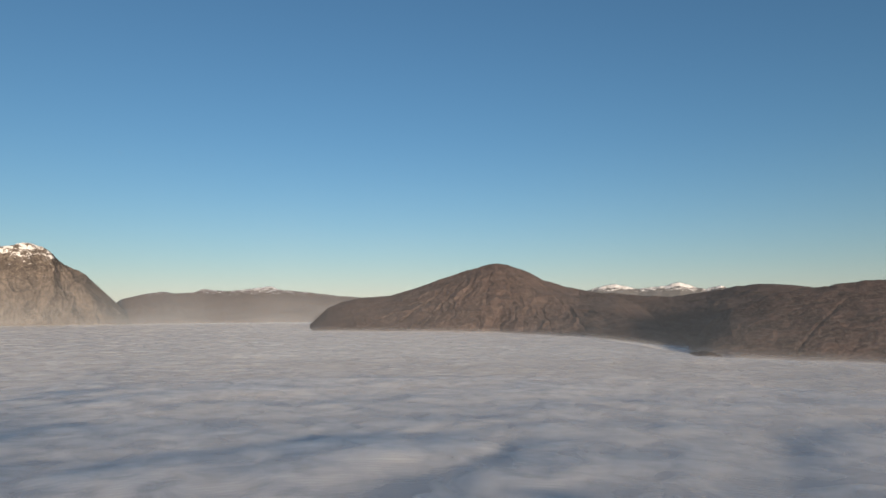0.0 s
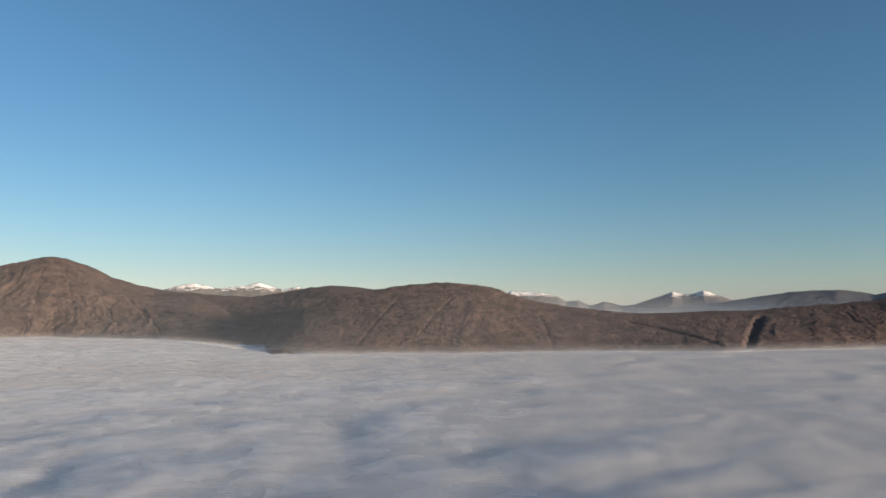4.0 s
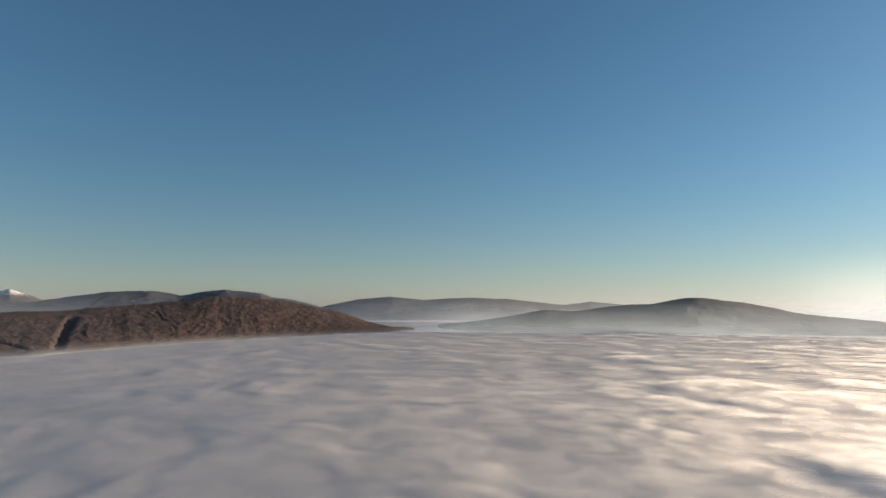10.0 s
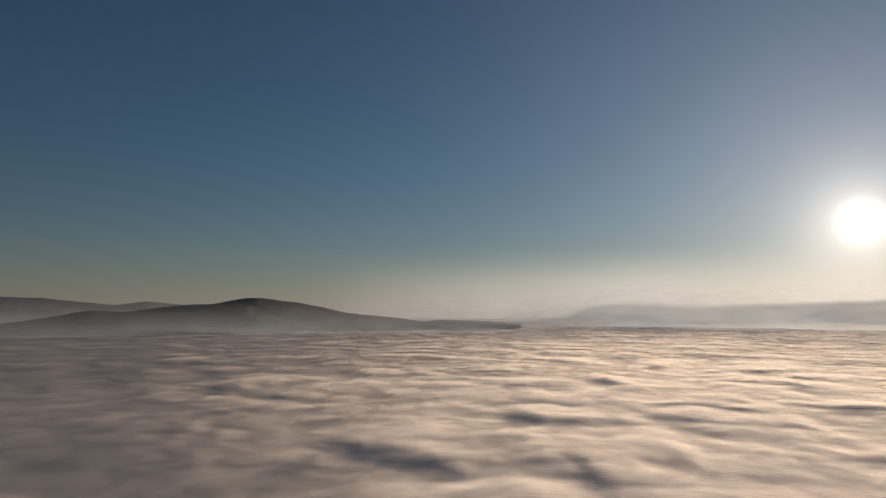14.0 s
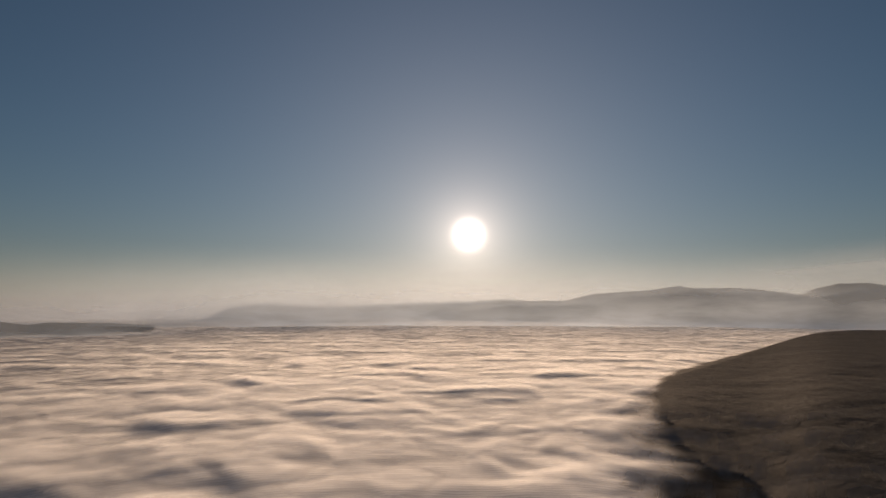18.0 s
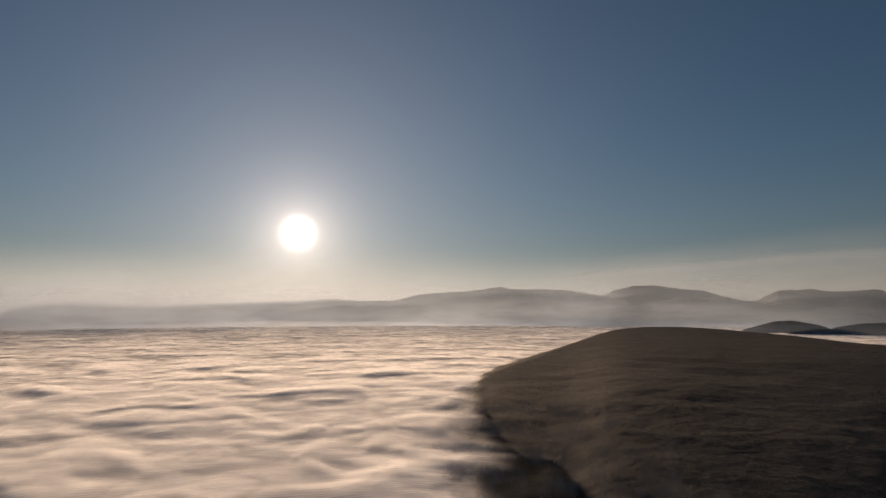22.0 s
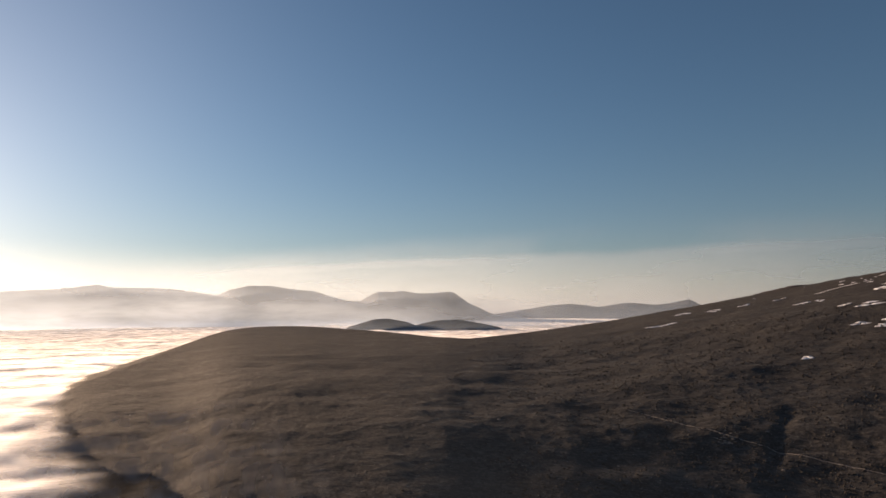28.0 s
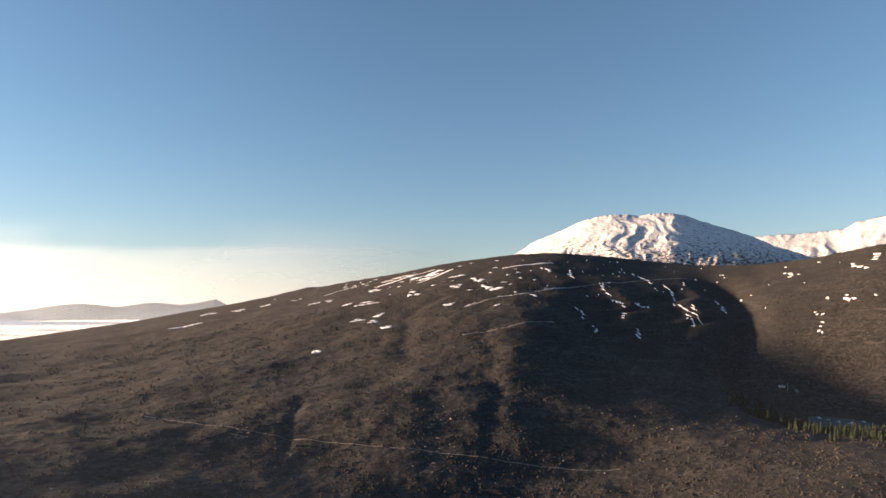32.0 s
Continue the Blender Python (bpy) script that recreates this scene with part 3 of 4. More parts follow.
def droplet_sheets(quads):
    """One mesh of upright sheets out of the places above."""
    used = np.unique(quads)
    place = np.zeros(X.size * 4, np.int64)
    place[used] = np.arange(len(used))
    quads = place[quads]
    me = bpy.data.meshes.new("cloud_tops")
    me.vertices.add(len(used))
    me.vertices.foreach_set("co", verts.reshape(-1, 3)[used].astype(np.float32).ravel())
    me.loops.add(quads.size)
    me.polygons.add(len(quads))
    me.loops.foreach_set("vertex_index", quads.ravel().astype(np.int32))
    me.polygons.foreach_set("loop_start", np.arange(0, quads.size, 4, dtype=np.int32))
    me.polygons.foreach_set("use_smooth", np.full(len(quads), True))
    me.update(calc_edges=True)
    me.materials.append(CLOUD_TOP)
    ob = new("cloud_tops", me)
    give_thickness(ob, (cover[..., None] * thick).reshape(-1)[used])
    tagged(ob, "soft billowing tops of the valley cloud", "cloud", kind="stuff")


there = cover > 0.01
quads = np.stack([i[:, :-1, :-1], i[:, 1:, :-1], i[:, 1:, 1:], i[:, :-1, 1:]], -1)
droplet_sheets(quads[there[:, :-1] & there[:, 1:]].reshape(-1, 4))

# ---- ground under the cloud, closing the place ----
az = np.arange(0, 361, 3.0)
rr = np.array([0.5, 60, 300, 900, 2000, 3500, 4950])
A, R = np.meshgrid(az, rr)
X, Y = plan(A, R)
tagged(sheet("ground", X, Y, -125 + 6 * rough(X, Y, 500, 3, 91), MOOR_MID), "dark peat moor far below the cloud", "ground", kind="structure")


# ---- thin mist between the ranges, and the high cloud ----
def veil(name, label, a0, a1, r, z0, z1, dense, mat, seed, fade=3.0):
    az = np.arange(a0, a1, 0.5)
    h = np.linspace(0, 1, 24)[:, None]
    A = np.broadcast_to(az, (24, len(az)))
    out = np.interp(A, *np.array(r, float).T) if isinstance(r, list) else np.full(A.shape, float(r))
    x, y = plan(A, out)
    ob = sheet(name, x, y, z0 + (z1 - z0) * h + 0 * A, mat)
    edge = smooth(A, a0, a0 + fade) * (1 - smooth(A, a1 - fade, a1))
    if mat is SUN_MIST:  # thinned westwards to dim the veils' sunlit white away from the sun
        edge = edge * np.interp(A, [188, 222], [1.0, 0.4])
    give_thickness(ob, dense * edge * (1 - h) ** 1.7 * (0.85 + 0.3 * rough(A, h * 3, 9, 3, seed)))
    return tagged(ob, label, "mist", kind="structure")


veil("haze", "thin clear-air haze over the cloud sea", -40, 78, 1250, -10, 420, 0.11, MIST, 100, 30)
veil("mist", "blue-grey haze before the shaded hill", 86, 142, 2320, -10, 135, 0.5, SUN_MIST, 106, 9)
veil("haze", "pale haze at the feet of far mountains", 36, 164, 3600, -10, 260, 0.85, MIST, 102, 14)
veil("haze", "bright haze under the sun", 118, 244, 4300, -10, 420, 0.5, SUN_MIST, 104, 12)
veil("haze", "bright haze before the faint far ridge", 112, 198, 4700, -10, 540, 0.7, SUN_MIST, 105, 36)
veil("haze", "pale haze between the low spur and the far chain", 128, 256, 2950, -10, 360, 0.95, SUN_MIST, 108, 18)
veil("haze", "grey mist before the wooded island hills", 197, 222, 2460, -10, 75, 0.45, SUN_MIST, 110, 5)
# sheet added close to the eye to soften the moor's deep shade
veil("haze", "thin added veil that lifts the near moor's dark tones", 200, 300, 245, -75, 190, 0.05, MIST, 109, 12)
veil("mist", "thin mist lapping at the feet of the brown hills", -14, 92,
     [(-14, 2430), (5, 2280), (12, 2030), (19, 1500), (24, 1325), (38, 1300), (60, 1480), (75, 1930), (92, 2380)], -9, 16, 0.5, WISP, 112, 4)
veil("haze", "thin sunlit haze over the low spur", 186, 246, 252, -75, 170, 0.007, SUN_MIST, 111, 24)
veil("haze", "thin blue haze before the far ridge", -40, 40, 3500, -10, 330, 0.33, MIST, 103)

az = np.arange(180, 257, 0.5)
rim = np.interp(az, [180, 187, 206, 230, 244, 250, 257], [1.6, 2.7, 4.15, 5.1, 5.4, 5.0, 4.2])
h = np.linspace(0, 1.45, 40)[:, None]
A = np.broadcast_to(az, (40, len(az)))
x, y = plan(A, np.full(A.shape, 4880.0))
bank = sheet("cloud_bank", x, y, EYE_Z + 4880 * np.tan(np.radians(-1 + (rim + 1) * h)), HIGH_CLOUD)
streak = rough(A, h * 14 + 0 * A, 22, 4, 107, 0.6)
give_thickness(bank, 0.48 * np.clip((0.75 + 0.25 * streak) * (1 - smooth(h, 0.86, 1.02)) + (0.28 + 0.5 * streak) * smooth(h, 0.8, 0.95) * (1 - smooth(h, 1.05, 1.42)), 0, 1)
               * smooth(A, 180, 194) * (1 - smooth(A, 243, 256)))
tagged(bank, "thin pale high cloud bank along the skyline", "cloud", kind="structure")


# ---- what lies on the near hill ----
def on_hill(az, r, up=0.0):
    az, r = np.broadcast_arrays(np.asarray(az, float), np.asarray(r, float))
    x, y = plan(az, r)
    return np.stack([x, y, near_hill(az, r) + up], -1)


def part(name, bm, mat, parent, label=""):
    me = bpy.data.meshes.new(name)
    bm.to_mesh(me)
    bm.free()
    me.materials.append(mat)
    ob = new(name, me)
    ob.parent = parent
    return tagged(ob, label)


m, n = material("old_snow")
p = n.place()
grime = n.noise(p, 0.35, 5, 0.6)
n.out(surface(n, n.mix(n.ramp(grime, 0.45, 0.75), (0.84, 0.85, 0.88), (0.62, 0.61, 0.60)), 0.7, grime, 0.3, 0.4))
OLD_SNOW = m

m, n = material("gravel")
p = n.place()
n.out(surface(n, n.mix(n.noise(p, 0.8, 5, 0.7), (0.13, 0.115, 0.10), (0.27, 0.24, 0.21)), 0.95, n.noise(p, 3.0, 3), 0.4, 0.1))
GRAVEL = m

m, n = material("wet_gravel")
p = n.place()
n.out(surface(n, n.mix(n.noise(p, 0.2, 5, 0.7), (0.035, 0.037, 0.040), (0.075, 0.078, 0.08)), 0.7, n.noise(p, 3.0, 3), 0.4, 0.1))
WET_GRAVEL = m

m, n = material("pale_rock")
p = n.place()
n.out(surface(n, n.mix(n.ramp(n.noise(p, 0.9, 5, 0.65), 0.35, 0.7), (0.09, 0.083, 0.075), (0.22, 0.20, 0.185)), 0.9, n.noise(p, 2.0, 5, 0.7), 0.6, 0.3))
PALE_ROCK = m

m, n = material("tussock")
rnd = n.add("NewGeometry").outputs["Random Per Island"]
tone = n.mix(n.ramp(rnd, 0.2, 0.75), (0.015, 0.0135, 0.012), (0.033, 0.027, 0.022))
n.out(surface(n, n.mix(n.ramp(rnd, 0.78, 1.0), tone, (0.060, 0.053, 0.043)), 0.95, n.noise(n.place(), 4.0, 3), 0.5, 0.1))
TUSSOCK = m

m, n = material("dark_needles")
n.out(surface(n, n.mix(n.noise(n.place(), 0.9, 4, 0.6), (0.010, 0.018, 0.010), (0.030, 0.042, 0.022)), 0.9))
NEEDLES = m


def plain(name, color, roughness=0.6, metal=0.0):
    m, n = material(name)
    out = surface(n, n.mix(n.ramp(n.noise(n.place(), 1.5, 3), 0.3, 0.7), color, tuple(c * 0.82 for c in color)), roughness)
    out.node.inputs["Metallic"].default_value = metal
    n.out(out)
    return m


BARK, HARLING, SLATE = plain("bark", (0.06, 0.045, 0.035), 0.9), plain("white_harling", (0.75, 0.74, 0.71), 0.85), plain("slate", (0.06, 0.062, 0.068), 0.6)
GLASS_DARK, RUBBER = plain("dark_glass", (0.02, 0.024, 0.028), 0.1), plain("rubber", (0.02, 0.02, 0.02), 0.8)
PAINTS = [plain("white_paint", (0.78, 0.78, 0.78), 0.3), plain("silver_paint", (0.45, 0.46, 0.48), 0.3, 0.4), plain("red_paint", (0.30, 0.03, 0.03), 0.3), plain("dark_paint", (0.05, 0.06, 0.09), 0.3)]
WOOD = plain("grey_wood", (0.20, 0.18, 0.16), 0.9)


def snow_patch(az, r, wide, run, lean=0.0, label="thin old snow patch lying in the heather"):
    """An uneven tongue of snow, wide across the slope and running down it, thinning to its rim."""
    rng = random.Random(int(az * 100 + r))
    rings, turns, verts, faces = 4, 34, [], []
    wob = [rng.uniform(-1, 1) for _ in range(6)]
    c = on_hill(az, r)
    a0 = radians(az)
    for k in range(rings + 1):
        f = k / rings
        for q in range(turns):
            t = 2 * math.pi * q / turns
            edge = 1 + 0.35 * wob[0] * math.sin(2 * t + wob[1] * 3) + 0.38 * math.sin(3 * t + wob[2] * 4) + 0.24 * math.sin(5 * t + wob[3] * 5) + 0.20 * math.sin(9 * t + wob[4] * 6) + 0.16 * math.sin(14 * t + wob[5] * 6)
            edge = max(edge, 0.12)
            s_, d_ = f * edge * wide / 2 * math.cos(t), f * edge * run / 2 * math.sin(t)
            s_ += lean * d_
            x = c[0] + s_ * math.cos(a0) + d_ * math.sin(a0)
            y = c[1] - s_ * math.sin(a0) + d_ * math.cos(a0)
            verts.append((x, y, f))
    pts = np.array(verts)
    az_, r_ = polar(pts[:, 0], pts[:, 1])
    z = near_hill(az_, r_) + 0.9 - 0.95 * pts[:, 2] ** 3
    verts = [tuple(v) for v in np.stack([pts[:, 0] - c[0], pts[:, 1] - c[1], z - c[2]], -1)]
    for k in range(rings):
        for q in range(turns):
            a, b = k * turns + q, k * turns + (q + 1) % turns
            faces.append((a, b, b + turns, a + turns))
    ob = mesh_of("snow_patch", verts, faces, OLD_SNOW, shade=True)
    ob.location = c
    return tagged(ob, label, "snow patch", "snow patches on the hillside")


# bearing, distance, width, run downhill
for az, r, wide, run in [(254.6, 1337, 32, 40), (258.8, 1251, 24, 25), (259.9, 1535, 22, 60), (262.0, 1519, 14, 70), (264.9, 1400, 14, 90), (266.0, 1289, 18, 60), (266.4, 1199, 18, 36),
                         (267.6, 1097, 14, 50), (262.8, 1193, 14, 50), (264.0, 1103, 10, 30), (267.6, 1303, 16, 36), (268.2, 1289, 14, 20), (268.2, 1570, 26, 70), (270.3, 1465, 12, 120),
                         (271.1, 1313, 10, 90), (272.2, 1293, 9, 90), (271.8, 1225, 12, 40), (274.2, 1419, 14, 110), (279.1, 1601, 24, 40), (281.1, 1241, 9, 18), (281.2, 1179, 12, 26),
                         (283.1, 1285, 20, 34), (283.8, 1500, 24, 60), (284.9, 1545, 34, 40)]:
    for k, f in enumerate((-0.42, -0.1, 0.15, 0.4)):
        snow_patch(az - 14 * f * run / r + 0.22 * math.sin(az * 37 + 5 * k), r + f * run + 9 * math.sin(r + k), wide * (0.30 - 0.5 * f * f), run * 0.22, -0.3 + 0.2 * math.sin(az * 11 + k), "streak of old snow in a hillside gully")
for az, r, wide, run in [(228.9, 1513, 60, 22), (230.6, 1721, 32, 20), (233.0, 1665, 26, 30), (235.2, 1675, 22, 22), (239.4, 1523, 24, 18), (240.6, 1527, 14, 22), (242.2, 1379, 20, 24), (243.8, 1353, 40, 26),
                         (243.1, 1187, 24, 12), (244.5, 1157, 18, 14), (245.7, 1085, 22, 36), (245.0, 1197, 20, 26), (244.6, 1571, 26, 40), (248.0, 1379, 26, 36), (249.0, 1600, 60, 40), (249.9, 1640, 34, 60),
                         (246.6, 1690, 70, 26), (251.9, 1377, 24, 30), (252.0, 1509, 30, 30), (253.8, 1441, 26, 50), (255.2, 1325, 34, 30), (251.2, 1201, 22, 14), (255.5, 1167, 12, 14), (239.6, 961, 16, 12)]:
    for f in (-0.34, 0.05, 0.38):
        snow_patch(az + f * 0.035 * wide, r + 0.9 * math.sin(az * 9 + f * 7) * run * 0.5, wide * (0.55 - 0.25 * abs(f)), run * 0.45)
rng = random.Random(5)
for k in range(115):
    az = rng.choice((rng.uniform(236, 262), rng.uniform(246, 285), rng.uniform(262, 275)))
    d = float(np.interp(az, GRID, NEAR_D))
    r = d * rng.uniform(0.66, 0.96) ** (0.8 if az > 245 else 0.3)
    size = rng.uniform(1.2, 6.5)
    gully = az > 260
    snow_patch(az, r, size * (0.7 if gully else 1.7), size * (2.0 if gully else 0.9), -0.2, "small scrap of old snow")


def path_strip(name, label, stops, width, mat, category, seed):
    """A worn path draped over the hill through the given bearings and distances."""
    a, d = np.array(stops, float).T
    t = np.linspace(0, len(a) - 1, 40 * len(a))
    az = np.interp(t, np.arange(len(a)), a)
    r = np.interp(t, np.arange(len(a)), d)
    k = np.ones(31) / 31
    r = np.convolve(np.pad(r, 15, "edge"), k, "valid") + 4 * rough(t * 30, t * 0, 60, 3, seed)
    x, y = plan(az, r)
    dx, dy = np.gradient(x), np.gradient(y)
    ln = np.hypot(dx, dy) + 1e-6
    side = np.array([-1.0, -0.5, 0.5, 1.0])[:, None] * width / 2 * (1 + 0.5 * rough(t * 30, t * 0 + 9, 25, 2, seed + 1))
    px, py = x - side * dy / ln, y + side * dx / ln
    pa, pr = polar(px, py)
    lift = np.array([0.02, 0.25, 0.25, 0.02])[:, None]
    return tagged(sheet(name, px, py, near_hill(pa, pr) + lift, mat), label, category, kind="structure")


path_strip("hill_track", "pale gravel track across the upper heather slope", [(252.5, 1160), (254.3, 1207), (258.0, 1263), (262.0, 1377), (266.8, 1507), (271.6, 1680)], 5.0, GRAVEL, "track", 201)
path_strip("hill_track", "faint gravel track on the heather slope", [(252.4, 940), (254.0, 951), (256.5, 973), (260.5, 1073)], 3.4, GRAVEL, "track", 203)
path_strip("footpath", "narrow pale footpath across the lower moor",
           [(226.0, 675), (230.4, 621), (234.0, 591), (239.1, 563), (245.5, 533), (250.7, 519), (256.0, 515), (262.2, 517), (265.9, 521)], 1.1, PALE_ROCK, "path", 205)

for stops, width in (([(255.6, 1232), (257.0, 1250), (258.4, 1276)], 4.5), ([(259.0, 1290), (260.6, 1340), (261.6, 1366)], 3.5), ([(244.6, 1620), (246.2, 1650), (248.2, 1675), (250.0, 1690)], 8.0),
                     ([(248.4, 1520), (249.8, 1570), (251.6, 1640)], 7.0), ([(240.2, 1660), (241.8, 1690), (243.2, 1705)], 6.0), ([(252.6, 1172), (253.6, 1196)], 3.5), ([(256.0, 1560), (258.5, 1600), (260.5, 1640)], 9.0)):
    strip = path_strip("snow_drift", "long narrow drift of old snow on the slope", stops, width, OLD_SNOW, "snow drift", int(stops[0][1]))
    tagged(strip, group="snow drifts on the slope", kind="thing")

# heather tussocks, too many to count
rng = np.random.default_rng(12)
count = 42000
az = 186 + 104 * rng.uniform(0, 1, count) ** 0.6
r = 255 * (1400 / 255) ** rng.uniform(0, 1, count)
patchy = rough(*plan(az, r), 60, 3, 301) + 0.5 * rough(*plan(az, r), 14, 2, 303) > rng.uniform(-0.5, 0.35, count) + 1.2 * (1 - smooth(az, 200, 226))
az, r = az[patchy], r[patchy]
base = on_hill(az, r)
ok = base[:, 2] > -90
base, r = base[ok], r[ok]
size = rng.uniform(0.35, 1.0, len(base)) * (0.7 + r / 900)
turn = rng.uniform(0, 6.28, len(base))
corner = np.arange(5) * 2 * np.pi / 5
ring = np.stack([np.cos(corner + turn[:, None]) * size[:, None] * rng.uniform(0.6, 1.5, (len(base), 5)), np.sin(corner + turn[:, None]) * size[:, None] * rng.uniform(0.6, 1.5, (len(base), 5)),
                 np.full((len(base), 5), -0.15)], -1)
crown = ring * 0.55
crown[..., 2] = (size * rng.uniform(0.35, 0.75, len(base)))[:, None]
tip = np.stack([0 * size, 0 * size, size * 0.85], -1)[:, None]
verts = (np.concatenate([ring, crown, tip], 1) + base[:, None]).reshape(-1, 3)
first = np.arange(len(base))[:, None, None] * 11
k = np.arange(5)
walls = np.stack([k, (k + 1) % 5, 5 + (k + 1) % 5, 5 + k], -1)
caps = np.stack([5 + k, 5 + (k + 1) % 5, np.full(5, 10)], -1)
me = bpy.data.meshes.new("heather_tussocks")
me.vertices.add(len(verts))
me.vertices.foreach_set("co", verts.astype(np.float32).ravel())
wl, cl = (first + walls).reshape(-1, 4), (first + caps).reshape(-1, 3)
me.loops.add(wl.size + cl.size)
me.loops.foreach_set("vertex_index", np.concatenate([wl.ravel(), cl.ravel()]).astype(np.int32))
me.polygons.add(len(wl) + len(cl))
me.polygons.foreach_set("loop_start", np.concatenate([np.arange(len(wl)) * 4, wl.size + np.arange(len(cl)) * 3]).astype(np.int32))
me.update(calc_edges=True)
me.materials.append(TUSSOCK)
tagged(new("heather_tussocks", me), "dark heather and straw-coloured grass tussocks", "heather", kind="stuff")


def boulder_mesh(seed, mat):
    rng = random.Random(seed)
    bm = bmesh.new()
    bmesh.ops.create_icosphere(bm, subdivisions=2, radius=1)
    for v in bm.verts:
        q = noise.noise(v.co * 1.3 + Vector((seed, 0, 0))) * 0.5
        v.co *= 1 + q
        v.co.z *= 0.6
        v.co.x *= 1.0 + rng.uniform(-0.06, 0.06)
    me = bpy.data.meshes.new("boulder")
    bm.to_mesh(me)
    bm.free()
    me.materials.append(mat)
    return me


ROCKS = [boulder_mesh(k, PALE_ROCK) for k in range(5)]
rng = random.Random(8)
for k in range(110):
    if k < 26:
        az, r = rng.gauss(233.4, 0.5), rng.gauss(586, 9)
    elif k < 52:
        az, r = rng.gauss(250, 1.0), rng.gauss(540, 40)
    else:
        az, r = rng.uniform(215, 284), rng.uniform(330, 900)
    ob = new("boulder", rng.choice(ROCKS))
    ob.location = on_hill(az, r, 0.1)
    size = rng.uniform(0.5, 1.5)
    ob.scale = (size * rng.uniform(0.8, 1.6), size, size * rng.uniform(0.6, 1))
    ob.rotation_euler = (0, 0, rng.uniform(0, 6.28))
    tagged(ob, "weathered pale grey boulder lying in the heather", "boulder", "boulders on the moor")


# ---- the side valley: plantation, gravel park, lodge, vehicles ----
def conifer(height, seed):
    """A spruce: tapered trunk and ragged drooping tiers."""
    rng = random.Random(seed)
    tree = new("conifer")
    bm = bmesh.new()
    bmesh.ops.create_cone(bm, cap_ends=True, segments=7, radius1=0.18, radius2=0.03, depth=height, matrix=Matrix.Translation((0, 0, height / 2)))
    part("trunk", bm, BARK, tree)
    verts, faces = [], []
    tiers = 9
    for k in range(tiers):
        f = k / tiers
        z, rad = height * (0.12 + 0.86 * f), height * 0.2 * (1 - f) ** 0.9 + 0.15
        for q in range(9):
            t = q * 2 * math.pi / 9 + rng.uniform(-0.2, 0.2) + k
            reach = rad * rng.uniform(0.65, 1.2)
            i = len(verts)
            c, s_ = math.cos(t), math.sin(t)
            verts += [(0.05 * c, 0.05 * s_, z + height * 0.10), (reach * math.cos(t - 0.3), reach * math.sin(t - 0.3), z - reach * 0.25),
                      (reach * 1.15 * c, reach * 1.15 * s_, z - reach * 0.42), (reach * math.cos(t + 0.3), reach * math.sin(t + 0.3), z - reach * 0.25), (0.3 * reach * c, 0.3 * reach * s_, z - reach * 0.2)]
            faces += [(i, i + 1, i + 2), (i, i + 2, i + 3), (i + 4, i + 2, i + 1), (i + 4, i + 3, i + 2)]
    mesh_of("crown", verts, faces, NEEDLES, tree)
    return tagged(tree, "dark green spruce in a valley plantation", "conifer", "spruces in the valley")


rng = random.Random(21)
spruces = [conifer(h, k) for k, h in enumerate((8.5, 10.5, 7.0))]
first_use = set()
for k in range(260):
    f = rng.random()
    az = 274.5 + 12 * f + rng.uniform(-0.4, 0.4)
    r = 830 - 150 * f + rng.gauss(0, 34)
    place = on_hill(az, r, -0.2)
    kind = rng.randrange(3)
    if kind not in first_use:
        first_use.add(kind)
        spruces[kind].location = place
    else:
        ob = copy_thing(spruces[kind], Matrix.Translation(place) @ Matrix.Rotation(rng.uniform(0, 6.28), 4, "Z"))
        ob.scale = [rng.uniform(0.75, 1.25)] * 3

az = np.linspace(280.0, 288.0, 60)
r = np.linspace(850, 950, 20)[:, None]
A, R = np.broadcast_arrays(az, r + 0 * az)
x, y = plan(A, R)
tagged(sheet("car_park", x, y, near_hill(A, R) * 0.15 + near_hill(np.array([282.5]), np.array([900.0]))[0] * 0.85 + 2.5, WET_GRAVEL), "flat grey gravel car park on the valley floor", "car park", kind="structure")
PARK_Z = float(near_hill(np.array([282.5]), np.array([900.0]))[0]) + 2.4


def box(bm, x0, x1, y0, y1, z0, z1, top=1.0):
    vs = [bm.verts.new((x, y, z)) for z, k in ((z0, 1), (z1, top)) for x, y in ((x0 * k, y0), (x1 * k, y0), (x1 * k, y1), (x0 * k, y1))]
    for f in ((3, 2, 1, 0), (4, 5, 6, 7), (0, 1, 5, 4), (1, 2, 6, 5), (2, 3, 7, 6), (3, 0, 4, 7)):
        bm.faces.new([vs[i] for i in f])


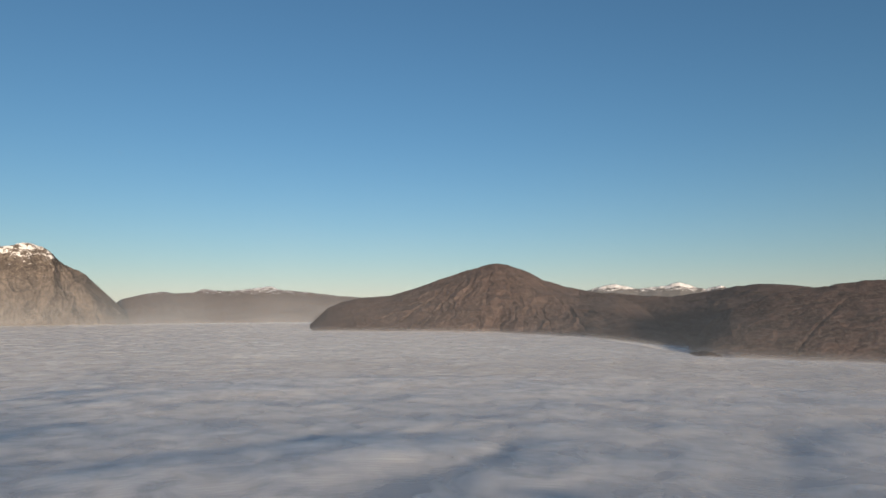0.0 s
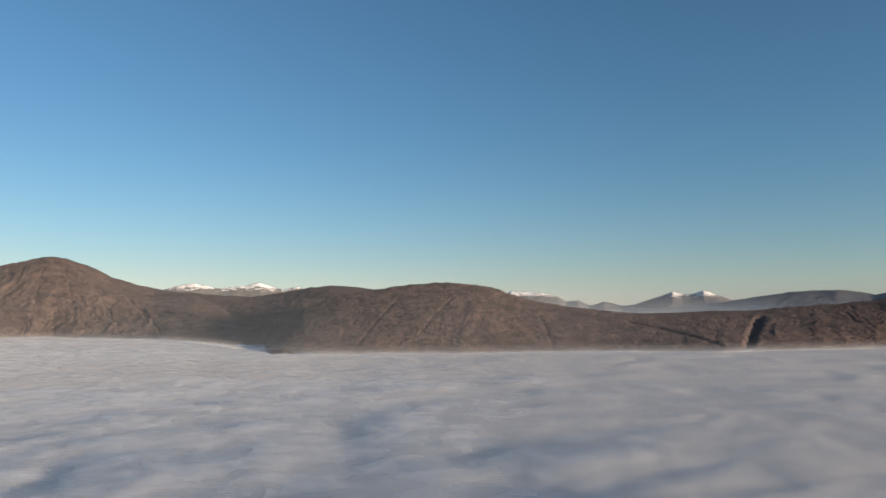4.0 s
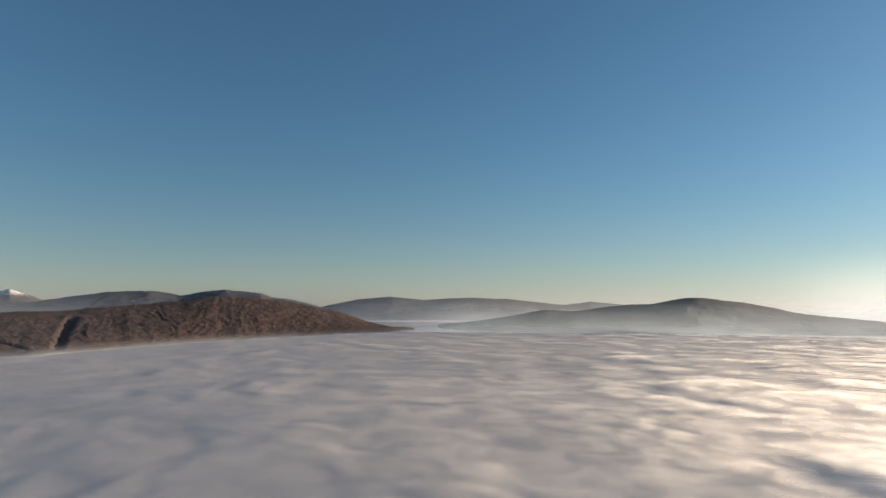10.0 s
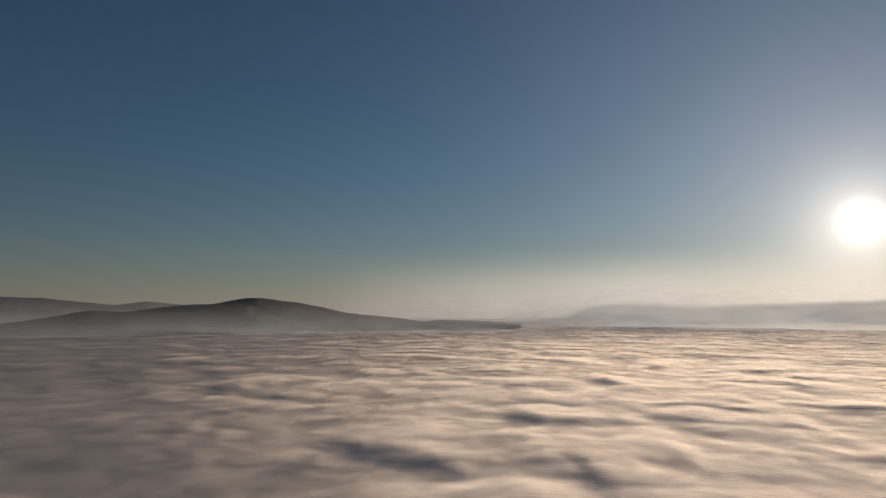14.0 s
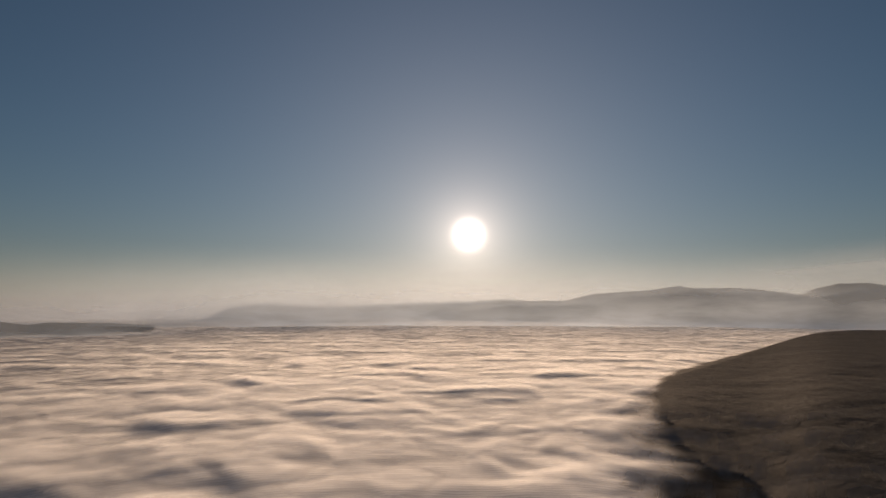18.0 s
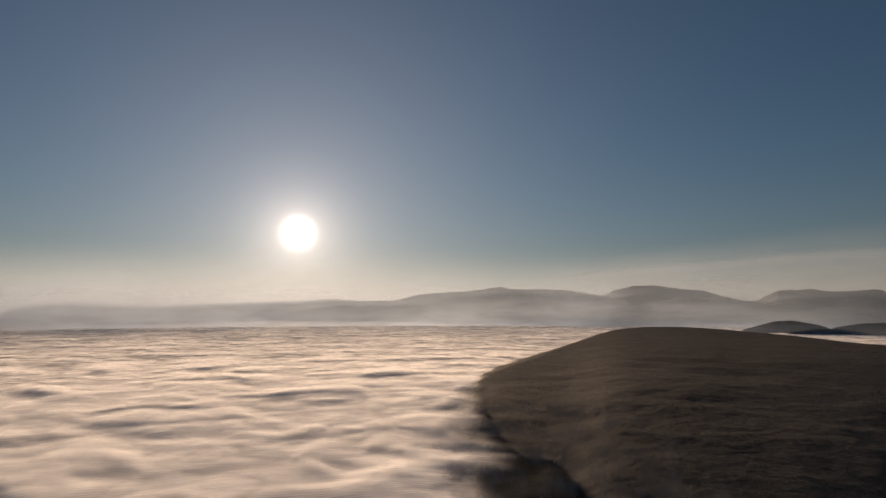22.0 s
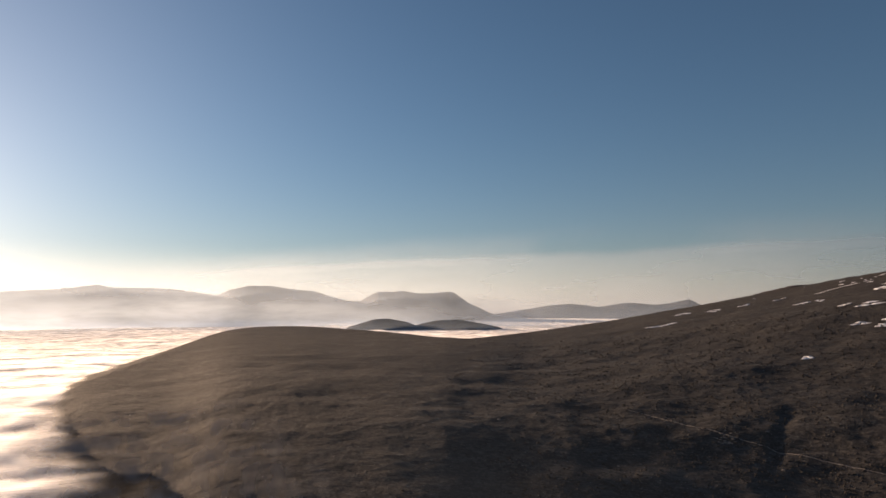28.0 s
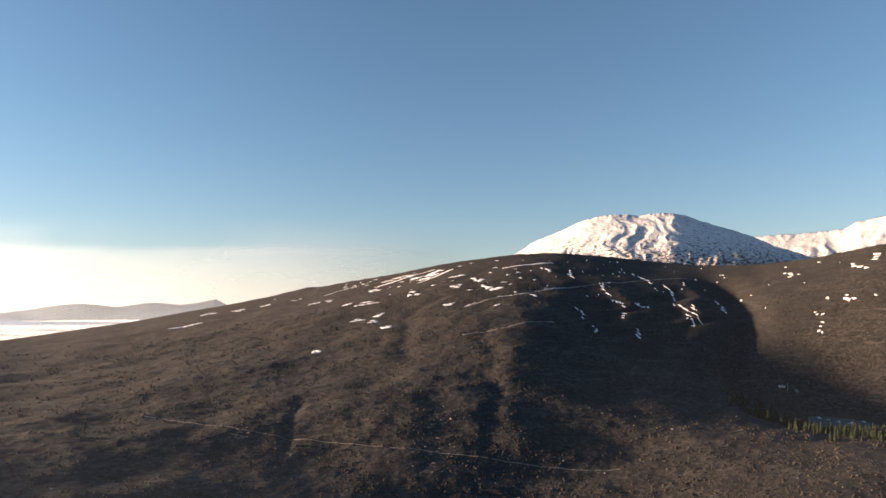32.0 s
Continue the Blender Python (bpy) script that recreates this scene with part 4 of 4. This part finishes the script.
def vehicle(paint, van=False):
    car = new("van" if van else "car")
    h = 2.3 if van else 1.45
    bm = bmesh.new()
    box(bm, -2.2, 2.2, -0.88, 0.88, 0.3, 0.95, 0.98)
    box(bm, -2.1, 1.5 if van else 1.1, -0.8, 0.8, 0.95, h, 0.86)
    bmesh.ops.bevel(bm, geom=bm.edges[:], offset=0.06, segments=1, affect="EDGES")
    part("body", bm, paint, car)
    for s_ in (-1, 1):
        bm = bmesh.new()
        box(bm, -1.5, 0.95, s_ * 0.78, s_ * 0.80, 1.0, h - 0.18, 0.85)
        part("side_window", bm, GLASS_DARK, car)
    for x in (-1.35, 1.35):
        for y in (-0.82, 0.82):
            bm = bmesh.new()
            bmesh.ops.create_cone(bm, cap_ends=True, segments=14, radius1=0.33, radius2=0.33, depth=0.22, matrix=Matrix.Translation((x, y, 0.33)) @ Matrix.Rotation(math.pi / 2, 4, "X"))
            part("wheel", bm, RUBBER, car)
    return tagged(car, ("pale camper van" if van else "small car") + " parked on the gravel car park", "van" if van else "car", "parked vehicles")


spots = [(280.75, 905, 0, True), (281.35, 900, 1, False), (281.5, 912, 3, False), (282.0, 890, 0, False), (282.7, 884, 1, False), (282.9, 886, 0, True), (283.15, 886, 2, False), (283.6, 905, 0, False)]
for az, r, paint, van in spots:
    ob = vehicle(PAINTS[paint], van)
    x, y = plan(az, r)
    ob.location = (x, y, PARK_Z + 0.05)
    ob.rotation_euler = (0, 0, radians(-az + rng.uniform(-15, 15)))


def lodge(length, depth, high):
    house = new("lodge")
    bm = bmesh.new()
    box(bm, -length / 2, length / 2, -depth / 2, depth / 2, 0, high)
    part("wall", bm, HARLING, house, "white harled wall")
    bm = bmesh.new()
    a = [bm.verts.new(v) for v in ((-length / 2 - 0.3, -depth / 2 - 0.4, high - 0.1), (length / 2 + 0.3, -depth / 2 - 0.4, high - 0.1), (length / 2 + 0.3, 0, high + depth * 0.36), (-length / 2 - 0.3, 0, high + depth * 0.36),
                                   (length / 2 + 0.3, depth / 2 + 0.4, high - 0.1), (-length / 2 - 0.3, depth / 2 + 0.4, high - 0.1))]
    for f in ((0, 1, 2, 3), (3, 2, 4, 5), (1, 4, 2), (0, 3, 5), (0, 5, 4, 1)):
        bm.faces.new([a[i] for i in f])
    part("roof", bm, SLATE, house, "dark slate roof")
    for x in (-length * 0.3, length * 0.28):
        bm = bmesh.new()
        box(bm, x - 0.5, x + 0.5, -depth / 2 - 0.04, -depth / 2 + 0.02, 1.0, 2.1)
        part("window", bm, GLASS_DARK, house)
    bm = bmesh.new()
    box(bm, -0.45, 0.45, -depth / 2 - 0.05, -depth / 2 + 0.02, 0, 2.0)
    part("door", bm, WOOD, house)
    return tagged(house, "small white lodge with a slate roof on the valley floor", "lodge")


for az, r, size in ((278.3, 985, 7.0), (279.3, 985, 4.0)):
    ob = lodge(size, size * 0.7, 2.6)
    ob.location = on_hill(az, r, -0.3)
    ob.rotation_euler = (0, 0, radians(-az + 12))
pylon = new("lift_pylon")
bm = bmesh.new()
bmesh.ops.create_cone(bm, cap_ends=True, segments=10, radius1=0.35, radius2=0.25, depth=9, matrix=Matrix.Translation((0, 0, 4.5)))
part("mast", bm, PAINTS[1], pylon)
bm = bmesh.new()
box(bm, -2.2, 2.2, -0.2, 0.2, 8.7, 9.1)
part("crossarm", bm, PAINTS[1], pylon)
pylon.location = on_hill(278.7, 980, -0.3)
tagged(pylon, "pale grey steel mast beside the white lodge", "mast")


# ---- wisps that drift from the cloud over the hill's foot ----
for k in range(5):
    r = 290 + 52 * k + 5 * k * k
    a0, a1 = 173 + 0.4 * k, 206 - 2.0 * k
    az = np.arange(a0, a1, 0.2)
    h = np.linspace(0, 1, 14)[:, None]
    A = np.broadcast_to(az, (14, len(az)))
    R = r + 5 * rough(A, A * 0 + k * 3.3, 5, 3, 400 + k) + 75 * h
    x, y = plan(A, R)
    foot = np.maximum(near_hill(A, R), -9)
    ob = sheet("drifting_mist", x, y, foot - 0.5 + 9 * h * (1.6 - h), WISP)
    give_thickness(ob, 0.6 * (1 - h) * smooth(h, 0, 0.3) * smooth(A, a0, a0 + 4) * (1 - smooth(A, a1 - 12, a1)) * np.clip(0.7 + 2.0 * rough(A * 14, h * 40 + 7 * k, 26, 3, 420 + k), 0, 2))
    tagged(ob, "golden wisp of mist drifting over the hill foot", "mist", "wisps at the hill foot")
